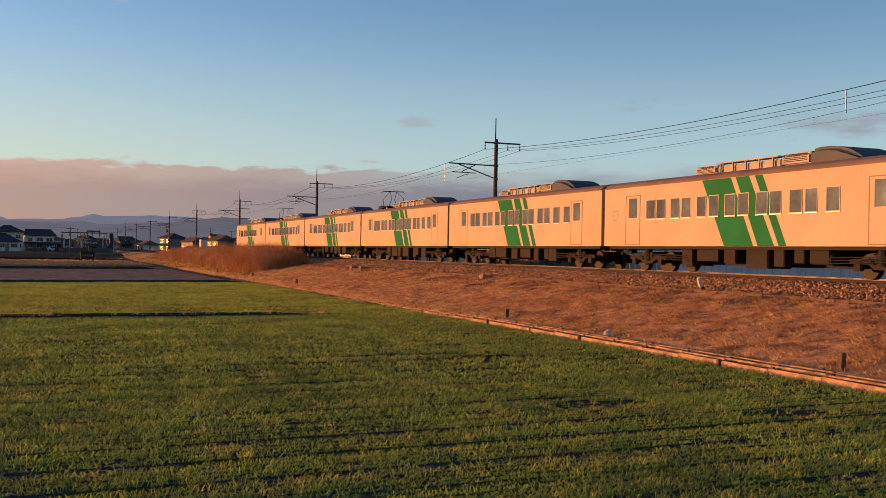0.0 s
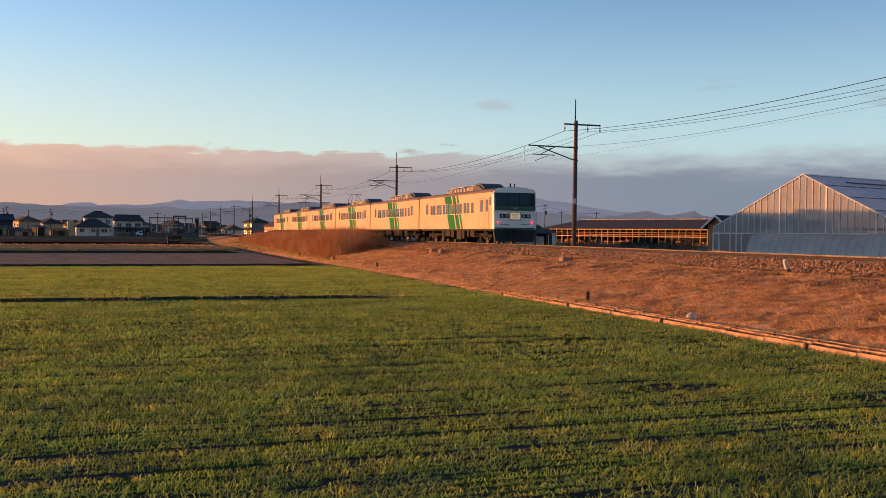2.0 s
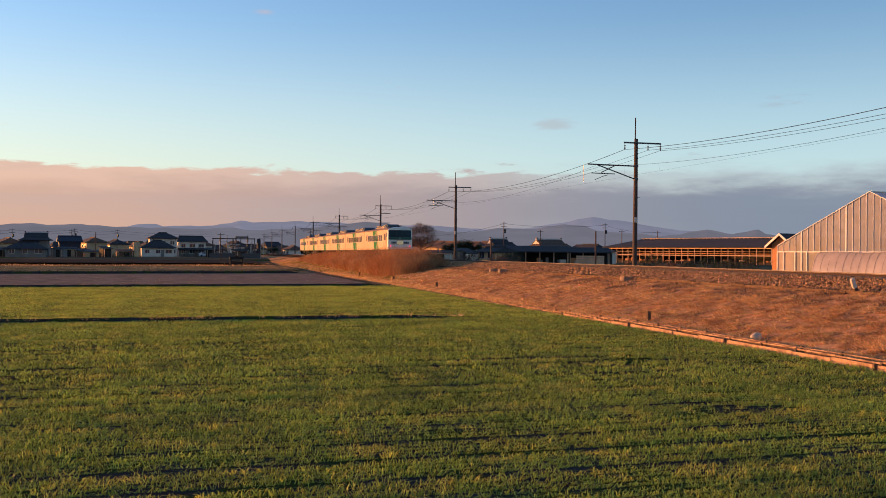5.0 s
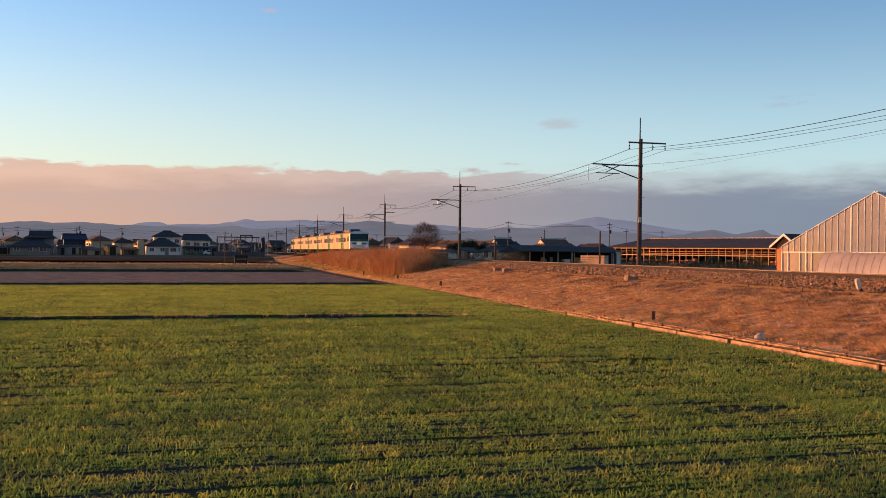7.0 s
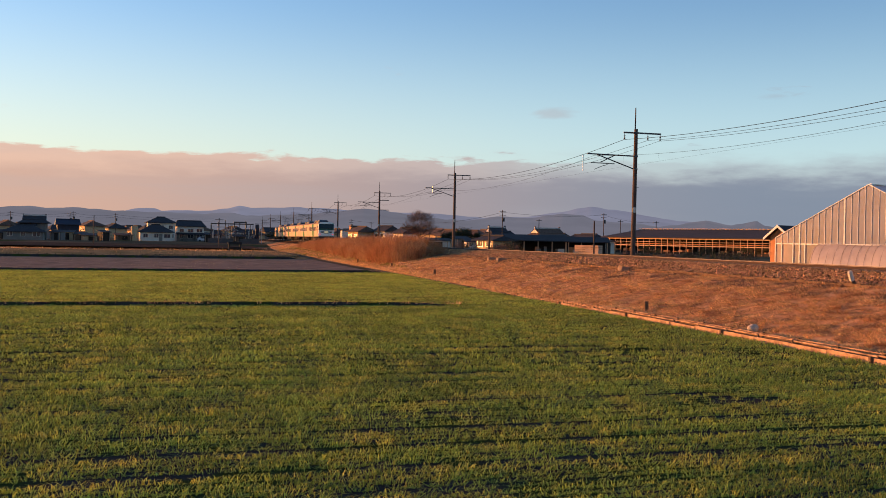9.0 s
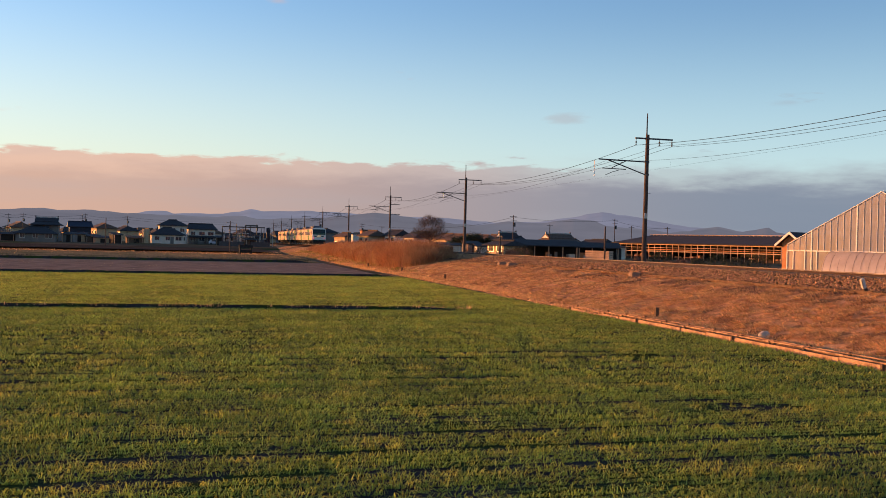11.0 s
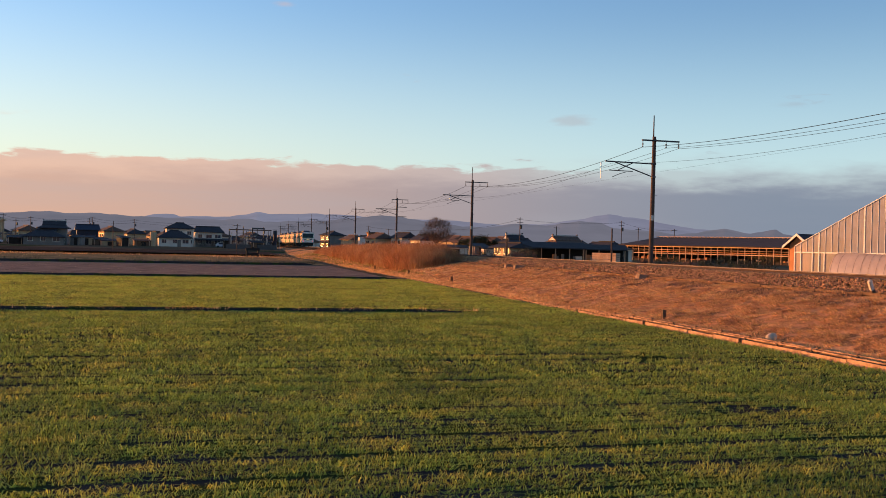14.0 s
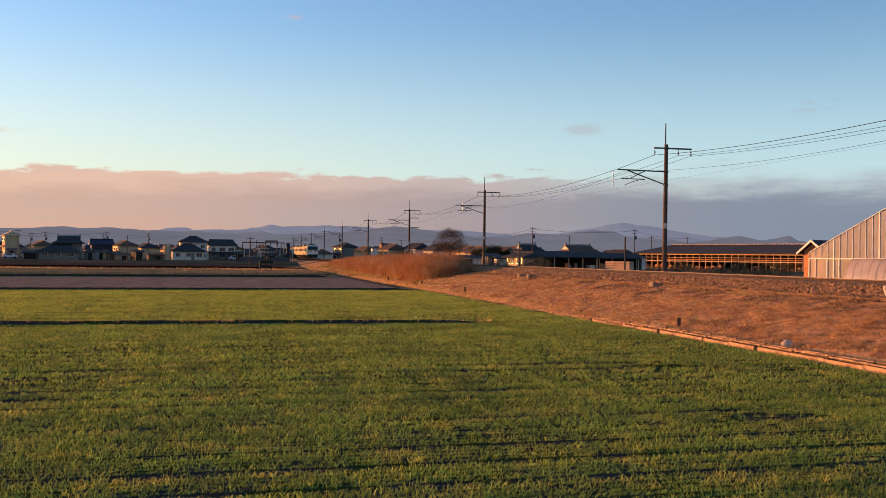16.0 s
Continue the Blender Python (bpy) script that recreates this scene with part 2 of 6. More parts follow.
M = dict(
    land=material("dry_land", (0.18, 0.12, 0.07), 0.95, spec=0.0, grain=0.02, fine=0.4, vary=0.35, second=(0.05, 0.06, 0.025), patch=0.3, patch_scale=0.03, bump=0.3),
    soil=material("field_soil", (0.050, 0.040, 0.034), 0.95, spec=0.0, grain=1.2, fine=14, vary=0.3, bump=0.8, second=(0.04, 0.05, 0.014), patch=0.5, patch_scale=0.7),
    bare=material("ploughed_soil", (0.37, 0.215, 0.14), 0.95, spec=0.0, grain=0.6, fine=7, vary=0.3, bump=0.8),
    plot=material("dark_plot_soil", (0.105, 0.066, 0.044), 0.95, spec=0.0, grain=0.3, fine=4, vary=0.35, bump=0.6, second=(0.16, 0.10, 0.05), patch=0.1, patch_scale=0.08),
    verge=material("verge_grass", (0.36, 0.22, 0.10), 0.95, spec=0.0, grain=0.5, fine=9, vary=0.35, second=(0.16, 0.12, 0.05), patch=0.3, patch_scale=0.25, bump=0.6),
    wheat=leafy("wheat_leaf", (0.43, 0.50, 0.072), 0.6, spec=0.3, grain=0.35, fine=3, vary=0.3, bump=0, islands=0.55, second=(0.55, 0.52, 0.085), patch=0.35, patch_scale=1.1),
    thatch=material("bank_earth", (0.76, 0.345, 0.15), 0.95, spec=0.0, grain=1.6, fine=14, vary=0.45, bump=1.0, second=(0.22, 0.115, 0.058), patch=0.33, patch_scale=1.5),
    straw=leafy("dry_grass_blade", (0.98, 0.49, 0.215), 0.85, grain=0.9, fine=6, vary=0.35, bump=0, islands=0.6, spec=0.1, second=(0.40, 0.21, 0.10), patch=0.27, patch_scale=1.3),
    reed=leafy("dead_reed", (0.40, 0.175, 0.075), 0.85, grain=0.35, fine=3, vary=0.3, bump=0, islands=0.45, second=(0.44, 0.24, 0.11), patch=0.4, patch_scale=0.25),
    verge_blade=leafy("rough_grass_blade", (0.30, 0.24, 0.06), 0.85, grain=0.4, fine=3, vary=0.35, bump=0, islands=0.5, second=(0.55, 0.33, 0.15), patch=0.4, patch_scale=0.3),
    ballast=material("ballast_bed", (0.10, 0.055, 0.03), 0.95, spec=0.0, grain=2, fine=18, vary=0.4, bump=1.0),
    stone=material("ballast_stone", (0.40, 0.21, 0.10), 0.9, spec=0.1, grain=3, fine=30, vary=0.3, bump=0.3, islands=0.65),
    concrete=material("old_concrete", (0.30, 0.20, 0.135), 0.9, grain=3, fine=40, vary=0.4, bump=0.4),
    board=material("weathered_board", (0.50, 0.30, 0.17), 0.9, grain=2.5, fine=30, vary=0.4, bump=0.4, spec=0.1, second=(0.20, 0.12, 0.075), patch=0.25, patch_scale=1.4),
    pale_stone=material("pale_stone", (0.62, 0.47, 0.34), 0.9, grain=4, fine=40, vary=0.3, bump=0.4),
    pole=material("pole_concrete", (0.085, 0.056, 0.043), 0.85, grain=1.5, fine=40, vary=0.2, bump=0.2),
    steel=material("galvanised_steel", (0.10, 0.09, 0.085), 0.6, metal=0.4, grain=4, fine=50, vary=0.25),
    wire=material("weathered_wire", (0.022, 0.028, 0.036), 0.9, spec=0.0),
    wheelset=material("greasy_wheel", (0.05, 0.038, 0.03), 0.7, metal=0.3, grain=5, fine=60, vary=0.3),
    skirt=material("skirt_paint", (0.006, 0.018, 0.014), 0.6, grain=2, fine=20, vary=0.3),
    trough=material("dusty_lid", (0.17, 0.105, 0.065), 0.95, grain=3, fine=30, vary=0.4, bump=0.4, spec=0.0),
    rust=material("rusty_rail", (0.055, 0.03, 0.022), 0.8, metal=0.3, grain=5, fine=60, vary=0.3),
    railtop=material("worn_rail_head", (0.24, 0.2, 0.175), 0.5, metal=0.7),
    porcelain=material("insulator_porcelain", (0.75, 0.74, 0.7), 0.3),
    wood=material("weathered_post", (0.16, 0.09, 0.05), 0.9, grain=6, fine=60, vary=0.3, bump=0.4),
    cream=material("cream_paint", (0.55, 0.405, 0.27), 0.55, grain=0.5, fine=9, vary=0.07, bump=0.03, spec=0.0),
    face=material("face_paint", (0.74, 0.71, 0.60), 0.42, grain=0.8, fine=12, vary=0.06, bump=0.03, spec=0.4),
    green=material("green_paint", (0.018, 0.16, 0.05), 0.55, grain=0.8, fine=12, vary=0.12, bump=0.03, spec=0.03),
    deepgreen=material("dark_green_paint", (0.008, 0.075, 0.050), 0.4, grain=0.8, fine=12, vary=0.1, bump=0.03, spec=0.4),
    roofing=material("roof_paint", (0.19, 0.115, 0.08), 0.75, grain=0.7, fine=10, vary=0.25, bump=0.1),
    unit=material("cooler_paint", (0.42, 0.35, 0.27), 0.65, grain=1.5, fine=20, vary=0.2, bump=0.1),
    dome=material("cooler_dome", (0.045, 0.048, 0.056), 0.6, grain=1.5, fine=20, vary=0.2, bump=0.1),
    under=material("underframe_dirt", (0.032, 0.022, 0.015), 0.9, grain=2, fine=20, vary=0.35, bump=0.3),
    chassis=material("black_frame", (0.022, 0.020, 0.018), 0.85, grain=2, fine=20, vary=0.3),
    rubber=material("gangway_rubber", (0.05, 0.045, 0.042), 0.9),
    glass=pane_glass("coach_glass", (0.20, 0.215, 0.20)),
    sash=material("window_sash", (0.40, 0.31, 0.22), 0.5, metal=0.2, spec=0.2),
    teal=glassy("cab_glass", (0.004, 0.020, 0.022), 0.08, spec=0.25),
    alu=material("window_frame_metal", (0.62, 0.58, 0.5), 0.4, metal=0.5),
    seam=material("panel_seam", (0.28, 0.21, 0.13), 0.8),
    grey=material("car_lettering", (0.34, 0.30, 0.25), 0.5),
    blind=glow("destination_blind", (0.78, 0.60, 0.34), 0.2),
    redlamp=glow("tail_lamp", (0.9, 0.03, 0.06), 1.6),
    lens=material("lamp_glass", (0.36, 0.37, 0.37), 0.15, spec=0.8),
    film=film("greenhouse_film", (0.60, 0.54, 0.48), 0.44),
    roof_film=film("greenhouse_roof_film", (0.72, 0.71, 0.73), 0.12),
    tunnel=film("side_vent_film", (0.74, 0.60, 0.48), 0.10),
    white_bar=material("glazing_bar", (0.78, 0.74, 0.66), 0.5),
    # near-black colour that stands in for the shade inside open buildings
    shade_black=material("painted_interior_shade", (0.02, 0.018, 0.016), 0.95),
    tile=material("dark_roof_tile", (0.045, 0.042, 0.044), 0.85, spec=0.15, grain=2, fine=20, vary=0.25, bump=0.3),
    brown_roof=material("brown_roof_tile", (0.13, 0.08, 0.055), 0.85, spec=0.15, grain=2, fine=20, vary=0.25, bump=0.3),
    blue_sheet=material("blue_sheeting", (0.016, 0.020, 0.036), 0.6, grain=1, fine=12, vary=0.25),
    white_wall=material("white_render", (0.66, 0.57, 0.46), 0.9, grain=0.6, fine=12, vary=0.1),
    tan_wall=material("tan_siding", (0.52, 0.36, 0.20), 0.85, grain=0.6, fine=12, vary=0.15),
    grey_wall=material("grey_siding", (0.19, 0.165, 0.14), 0.85, grain=0.6, fine=12, vary=0.15),
    house_glass=glassy("house_glass", (0.03, 0.035, 0.045), 0.08),
    timber=material("orange_timber", (0.52, 0.22, 0.09), 0.8, grain=2, fine=30, vary=0.2),
    iron_roof=material("corrugated_iron", (0.05, 0.045, 0.045), 0.85, spec=0.15, grain=0.8, fine=14, vary=0.25),
    ridge_plaster=material("ridge_plaster", (0.55, 0.47, 0.40), 0.8, grain=2, fine=20, vary=0.2),
    rail_wood=material("barn_timber", (0.58, 0.37, 0.23), 0.85, grain=1, fine=20, vary=0.25),
    bark=material("bark", (0.13, 0.085, 0.055), 0.95, grain=4, fine=40, vary=0.3),
    twig=material("twig", (0.16, 0.095, 0.065), 0.95, grain=1, fine=8, vary=0.3, bump=0, islands=0.3),
    leaf=material("evergreen_leaf", (0.03, 0.045, 0.018), 0.8, grain=1, fine=8, vary=0.3, bump=0, islands=0.5),
    shrub=material("shrub_leaf", (0.06, 0.06, 0.03), 0.85, grain=1, fine=8, vary=0.3, bump=0, islands=0.5),
    # both ranges carry painted haze: a bluish tint that glows by itself
    hill_near=backdrop("hazed_wooded_hills", (0.098, 0.095, 0.116)),
    hill_far=backdrop("hazed_far_hills", (0.130, 0.130, 0.172)),
    car_paint=material("car_paint", (0.62, 0.62, 0.62), 0.3, spec=0.6),
    tyre=material("tyre_rubber", (0.02, 0.02, 0.02), 0.9),
)


# ---- mesh helpers ----
def mesh_of(bm, mat):
    me = bpy.data.meshes.new("mesh")
    bm.normal_update()
    bm.to_mesh(me)
    bm.free()
    for m in (mat if isinstance(mat, (list, tuple)) else (mat,)):
        me.materials.append(m)
    return me


def part(name, bm, mat, parent=None, label="", smooth=False):
    """One mesh object, under a thing or a part if one is given."""
    me = mesh_of(bm, mat)
    if smooth:
        me.polygons.foreach_set("use_smooth", [True] * len(me.polygons))
    ob = new(name, me)
    ob.parent = parent
    return tagged(ob, label)


def thing(name, label, category, group="", kind="", at=None):
    ob = tagged(new(name), label, category, group, kind)
    if at is not None:
        ob.matrix_basis = at
    return ob


def box(bm, x0, x1, y0, y1, z0, z1, bevel=0.0):
    r = bmesh.ops.create_cube(bm, size=1, matrix=Matrix.LocRotScale(((x0 + x1) / 2, (y0 + y1) / 2, (z0 + z1) / 2), None, (abs(x1 - x0), abs(y1 - y0), abs(z1 - z0))))
    if bevel:
        edges = list({e for v in r["verts"] for e in v.link_edges})
        bmesh.ops.bevel(bm, geom=edges, offset=bevel, segments=2, affect="EDGES")
    return bm


def rod(bm, a, b, r0, r1=None, n=8):
    a, b = Vector(a), Vector(b)
    r1 = r0 if r1 is None else r1
    q = (b - a).to_track_quat("Z", "Y")
    bmesh.ops.create_cone(bm, cap_ends=True, segments=n, radius1=r0, radius2=max(r1, 1e-4), depth=(b - a).length,
                          matrix=Matrix.LocRotScale((a + b) / 2, q, None))
    return bm


def ball(bm, c, r, squash=(1, 1, 1), sub=2):
    bmesh.ops.create_icosphere(bm, subdivisions=sub, radius=1, matrix=Matrix.LocRotScale(c, None, (r * squash[0], r * squash[1], r * squash[2])))
    return bm


def extrude(bm, outline, a, b, axis="y"):
    """A solid from a closed outline in the plane across the axis, from a to b."""
    def at(p, s):
        return (p[0], s, p[1]) if axis == "y" else (s, p[0], p[1]) if axis == "x" else (p[0], p[1], s)
    lo = [bm.verts.new(at(p, a)) for p in outline]
    hi = [bm.verts.new(at(p, b)) for p in outline]
    k = len(outline)
    bm.faces.new(lo)
    bm.faces.new(hi[::-1])
    for i in range(k):
        bm.faces.new((lo[i], hi[i], hi[(i + 1) % k], lo[(i + 1) % k]))
    bmesh.ops.recalc_face_normals(bm, faces=bm.faces)
    return bm


def B():
    return bmesh.new()


def raw(name, verts, faces, mat, parent=None, smooth=False):
    """A big mesh from arrays: verts (n, 3), faces (m, 3 or 4)."""
    verts, faces = np.asarray(verts, np.float32), np.asarray(faces, np.int32)
    me = bpy.data.meshes.new(name)
    me.vertices.add(len(verts))
    me.vertices.foreach_set("co", verts.ravel())
    k = faces.shape[1]
    me.loops.add(faces.size)
    me.loops.foreach_set("vertex_index", faces.ravel())
    me.polygons.add(len(faces))
    me.polygons.foreach_set("loop_start", np.arange(0, faces.size, k, dtype=np.int32))
    me.polygons.foreach_set("loop_total", np.full(len(faces), k, np.int32))
    if smooth:
        me.polygons.foreach_set("use_smooth", np.ones(len(faces), bool))
    me.update(calc_edges=True)
    me.materials.append(mat)
    ob = new(name, me)
    ob.parent = parent
    return ob


def smooth01(v, lo, hi):
    s = np.clip((v - lo) / (hi - lo), 0, 1)
    return s * s * (3 - 2 * s)


_waves = np.random.RandomState(5).uniform(-1, 1, (14, 3))


def ripple(x, y, size):
    """Smooth random relief of unit height with features of about that size."""
    s = 0
    for i, (a, b, c) in enumerate(_waves):
        k = (1.0 + 0.35 * i) / size
        s = s + np.sin((a * x + b * y) * k * 4 + c * 9) / (1 + 0.3 * i)
    return s / 4


# ---- lie of the land ----
TRACK_X, RAIL_Z, NEAR_SIDE = 25.99, 1.95, 24.34
KERB_X, GRID_TURN = 15.2, 17.0
SLOPE = [(15.45, 0.02), (15.9, 0.12), (17.5, 0.42), (19.5, 0.80), (21.3, 1.12), (22.2, 1.27), (22.9, 1.33), (23.6, 1.52), (24.35, 1.73), (27.6, 1.73), (28.4, 1.62), (29.6, 1.45), (31.5, 0.9)]


def bank_z(x):
    return np.interp(x, [p[0] for p in SLOPE], [p[1] for p in SLOPE])


def land_z(x, y):
    far = 0.9 * smooth01(y, 190, 330)
    beyond = 0.88 * smooth01(x, 28.5, 31.4)
    return np.maximum(far, beyond) - 0.06 * (1 - smooth01(y, 190, 330)) * (1 - smooth01(x, 14, 15.4))


def build_ground():
    xs = np.concatenate([-np.geomspace(3500, 60, 22), np.arange(-50, 60, 2.2), np.geomspace(62, 3500, 22)])
    ys = np.concatenate([-np.geomspace(3500, 60, 16), np.arange(-50, 420, 6.0), np.geomspace(430, 4200, 22)])
    gx, gy = np.meshgrid(xs, ys)
    v = np.stack([gx, gy, land_z(gx, gy)], -1).reshape(-1, 3)
    w, h = len(xs), len(ys)
    i = (np.arange(h - 1)[:, None] * w + np.arange(w - 1)).ravel()
    ob = raw("ground", v, np.stack([i, i + 1, i + w + 1, i + w], 1), M["land"], smooth=True)
    tagged(ob, "flat winter farmland with dry brown grass", "ground", kind="structure")


def strip(name, near, far, xs, z, mat, label, category, rise=0.0):
    """A sheet of land between two lines y = f(x)."""
    rows = 40
    gx = np.repeat(xs[None, :], rows, 0)
    s = np.linspace(0, 1, rows)[:, None]
    gy = near(xs)[None, :] * (1 - s) + far(xs)[None, :] * s
    gz = z + 0.02 * ripple(gx, gy, 3.0) + rise * np.sin(np.pi * s) + 0 * gx
    w = len(xs)
    i = (np.arange(rows - 1)[:, None] * w + np.arange(w - 1)).ravel()
    ob = raw(name, np.stack([gx, gy, gz], -1).reshape(-1, 3), np.stack([i, i + 1, i + w + 1, i + w], 1), mat, smooth=True)
    return tagged(ob, label, category, kind="structure")


def field_edge(x):
    return 78.2 + 0.20 * x


def bare_edge(x):
    return 126.0 + 0.30 * x


def bund_line(x):
    return 40.1 + 0.082 * x


def ridge(name, line, x0, x1, z, width, height, mat, label):
    """A low earth bund along a line y = f(x)."""
    xs = np.arange(x0, x1, 0.4)
    prof = [(-0.5, -0.08), (-0.36, 0.55), (-0.2, 1.0), (0.2, 1.0), (0.36, 0.5), (0.5, -0.08)]
    rs = np.random.RandomState(3)
    v = []
    for x in xs:
        fade = min(1, (x1 - x) / 1.5 + 0.1)
        for a, b in prof:
            v.append((x + rs.normal(0, 0.02), line(x) + a * width + rs.normal(0, 0.03), z + b * height * fade + rs.normal(0, 0.012)))
    k = len(prof)
    f = [(i * k + j, (i + 1) * k + j, (i + 1) * k + j + 1, i * k + j + 1) for i in range(len(xs) - 1) for j in range(k - 1)]
    return tagged(raw(name, v, f, mat, smooth=True), label, "bund", kind="structure")


def build_fields():
    xs = np.linspace(-110, KERB_X - 0.02, 90)
    strip("wheat_soil", lambda x: -20 + 0 * x, field_edge, xs, 0.0, M["soil"], "dark moist soil of the green wheat field", "field")
    strip("bare_field", lambda x: field_edge(x) + 0.7, bare_edge, np.linspace(-140, 14.2, 90), -0.02, M["bare"], "bare brown fallow paddy beyond the wheat", "field")
    strip("grass_verge", lambda x: bare_edge(x) + 1.0, lambda x: 196 + 0.3 * x, np.linspace(-160, 14.0, 90), 0.0, M["verge"], "dull green and straw-coloured verge beyond the paddy", "verge", rise=0.25)
    strip("fallow_plot", lambda x: 204 + 0.3 * x, lambda x: 285 + 0.2 * x, np.linspace(-170, 13.0, 60), 0.35, M["plot"], "dark bare plot in front of the houses", "field", rise=0.12)
    ridge("wheat_bund", bund_line, -90, 9.9, 0.0, 0.45, 0.13, M["soil"], "low earth bund across the wheat")
    ridge("field_bund", lambda x: field_edge(x) + 0.35, -100, 14.5, 0.0, 0.7, 0.17, M["soil"], "dark earth bund at the end of the wheat")
    ridge("paddy_bund", lambda x: bare_edge(x) + 0.5, -120, 12.5, 0.0, 0.8, 0.24, M["soil"], "dark earth bund at the end of the paddy")


def build_bank():
    ys = np.concatenate([np.arange(-40, 110, 0.7), np.arange(110, 260, 2.0), np.arange(260, 900, 12.0)])
    xs = np.concatenate([np.arange(15.45, 23.0, 0.3), np.arange(23.0, 32.0, 0.5)])
    gx, gy = np.meshgrid(xs, ys)
    rough = np.clip((gx - 15.4) / 1.0, 0, 1) * np.clip((24.0 - gx) / 1.5, 0, 1) + 0.1
    gz = bank_z(gx) + rough * (0.035 * ripple(gx, gy, 1.6) + 0.035 * ripple(gx + 40, gy * 0.6, 4.5) + 0.012 * ripple(gx, gy + 9, 0.8)) + 0.01
    w, h = len(xs), len(ys)
    i = (np.arange(h - 1)[:, None] * w + np.arange(w - 1)).ravel()
    q = np.stack([i, i + 1, i + w + 1, i + w], 1)
    tagged(raw("embankment", np.stack([gx, gy, gz], -1).reshape(-1, 3), q, M["thatch"], smooth=True), "railway embankment of rust-brown dead grass", "embankment", kind="structure")
    xs = np.concatenate([np.arange(22.75, 24.4, 0.12), np.arange(24.4, 27.6, 0.4), np.arange(27.6, 28.9, 0.2)])
    gx, gy = np.meshgrid(xs, np.concatenate([np.arange(-40, 110, 0.35), np.arange(110, 900, 4.0)]))
    gz = bank_z(gx) + 0.035 + 0.02 * ripple(gx, gy, 0.35) + 0.015 * ripple(gx + 9, gy, 0.9)
    w, h = gx.shape[1], gx.shape[0]
    i = (np.arange(h - 1)[:, None] * w + np.arange(w - 1)).ravel()
    q = np.stack([i, i + 1, i + w + 1, i + w], 1)
    tagged(raw("ballast_bed", np.stack([gx, gy, gz], -1).reshape(-1, 3), q, M["ballast"]), "brown crushed-stone ballast under the track", "ballast", kind="structure")


build_ground()
build_fields()
build_bank()


# ---- hills ----
def hills(name, dist, crest, mat, label):
    """A range with depth: front slope, crest and back slope round the horizon."""
    az = np.radians(np.arange(-75, 111, 0.12))
    rs = np.random.RandomState(len(name))
    ph = rs.uniform(0, 6, 40)
    prof = sum(np.sin(np.degrees(az) * (0.25 + 0.21 * k) + ph[k]) / (1 + 0.55 * k) for k in range(24))
    knots = np.arange(-76, 113, 0.42)
    fine = np.interp(np.degrees(az), knots, rs.normal(0, 0.018, len(knots))) + np.interp(np.degrees(az), knots[::3], rs.normal(0, 0.025, len(knots[::3])))
    top = dist * np.tan(np.radians(np.interp(np.degrees(az), crest[0], crest[1]) + 0.008 * prof + fine))
    v, rings = [], ((0.80, -0.02), (0.87, 0.35), (0.93, 0.72), (1.0, 1.0), (1.1, 0.5), (1.2, -0.02))
    for k, (r, s) in enumerate(rings):
        for j, a in enumerate(az):
            v.append((dist * r * math.sin(a), dist * r * math.cos(a), EYE + top[j] * s if s > 0 else -5))
    n = len(az)
    f = [(k * n + j, k * n + j + 1, (k + 1) * n + j + 1, (k + 1) * n + j) for k in range(len(rings) - 1) for j in range(n - 1)]
    return tagged(raw(name, v, f, mat, smooth=True), label, "hills", kind="structure")


NEAR_CREST = ((-75, 0.9), (-12, 1.15), (-9.3, 1.28), (-8.3, 1.32), (-7.1, 1.28), (-6.3, 1.35), (-5.1, 1.32), (-3.8, 1.24), (0.8, 1.21), (2, 1.28), (2.6, 1.12), (5.7, 1.3), (8.1, 1.57), (9, 1.71), (10, 1.64), (12.5, 1.27), (14.6, 1.14), (16.3, 1.4), (18, 1.35),
              (19.9, 1.66), (21, 1.58), (21.7, 1.32), (24.1, 1.22), (25, 1.03), (27.5, 1.38), (28.8, 1.11), (30.1, 1.38), (30.5, 1.12), (36, 0.8), (50, 0.6), (110, 0.8))
FAR_CREST = ((-75, 1.0), (-12, 1.1), (-4.1, 1.2), (-3.2, 1.38), (-2.1, 1.42), (-1.8, 1.31), (0.8, 1.4), (2.3, 1.66), (2.9, 1.58), (5, 1.7), (7.5, 1.59), (11.4, 1.52), (14, 1.5), (15.6, 1.35), (18, 1.42), (20.6, 1.94), (21.4, 2.0), (23.3, 1.81), (24.7, 1.51), (27, 1.3), (36, 0.7), (110, 1.0))
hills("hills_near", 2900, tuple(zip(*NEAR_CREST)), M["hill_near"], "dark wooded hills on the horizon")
hills("hills_far", 3800, tuple(zip(*FAR_CREST)), M["hill_far"], "mountains tinted pale blue for haze behind the hills")


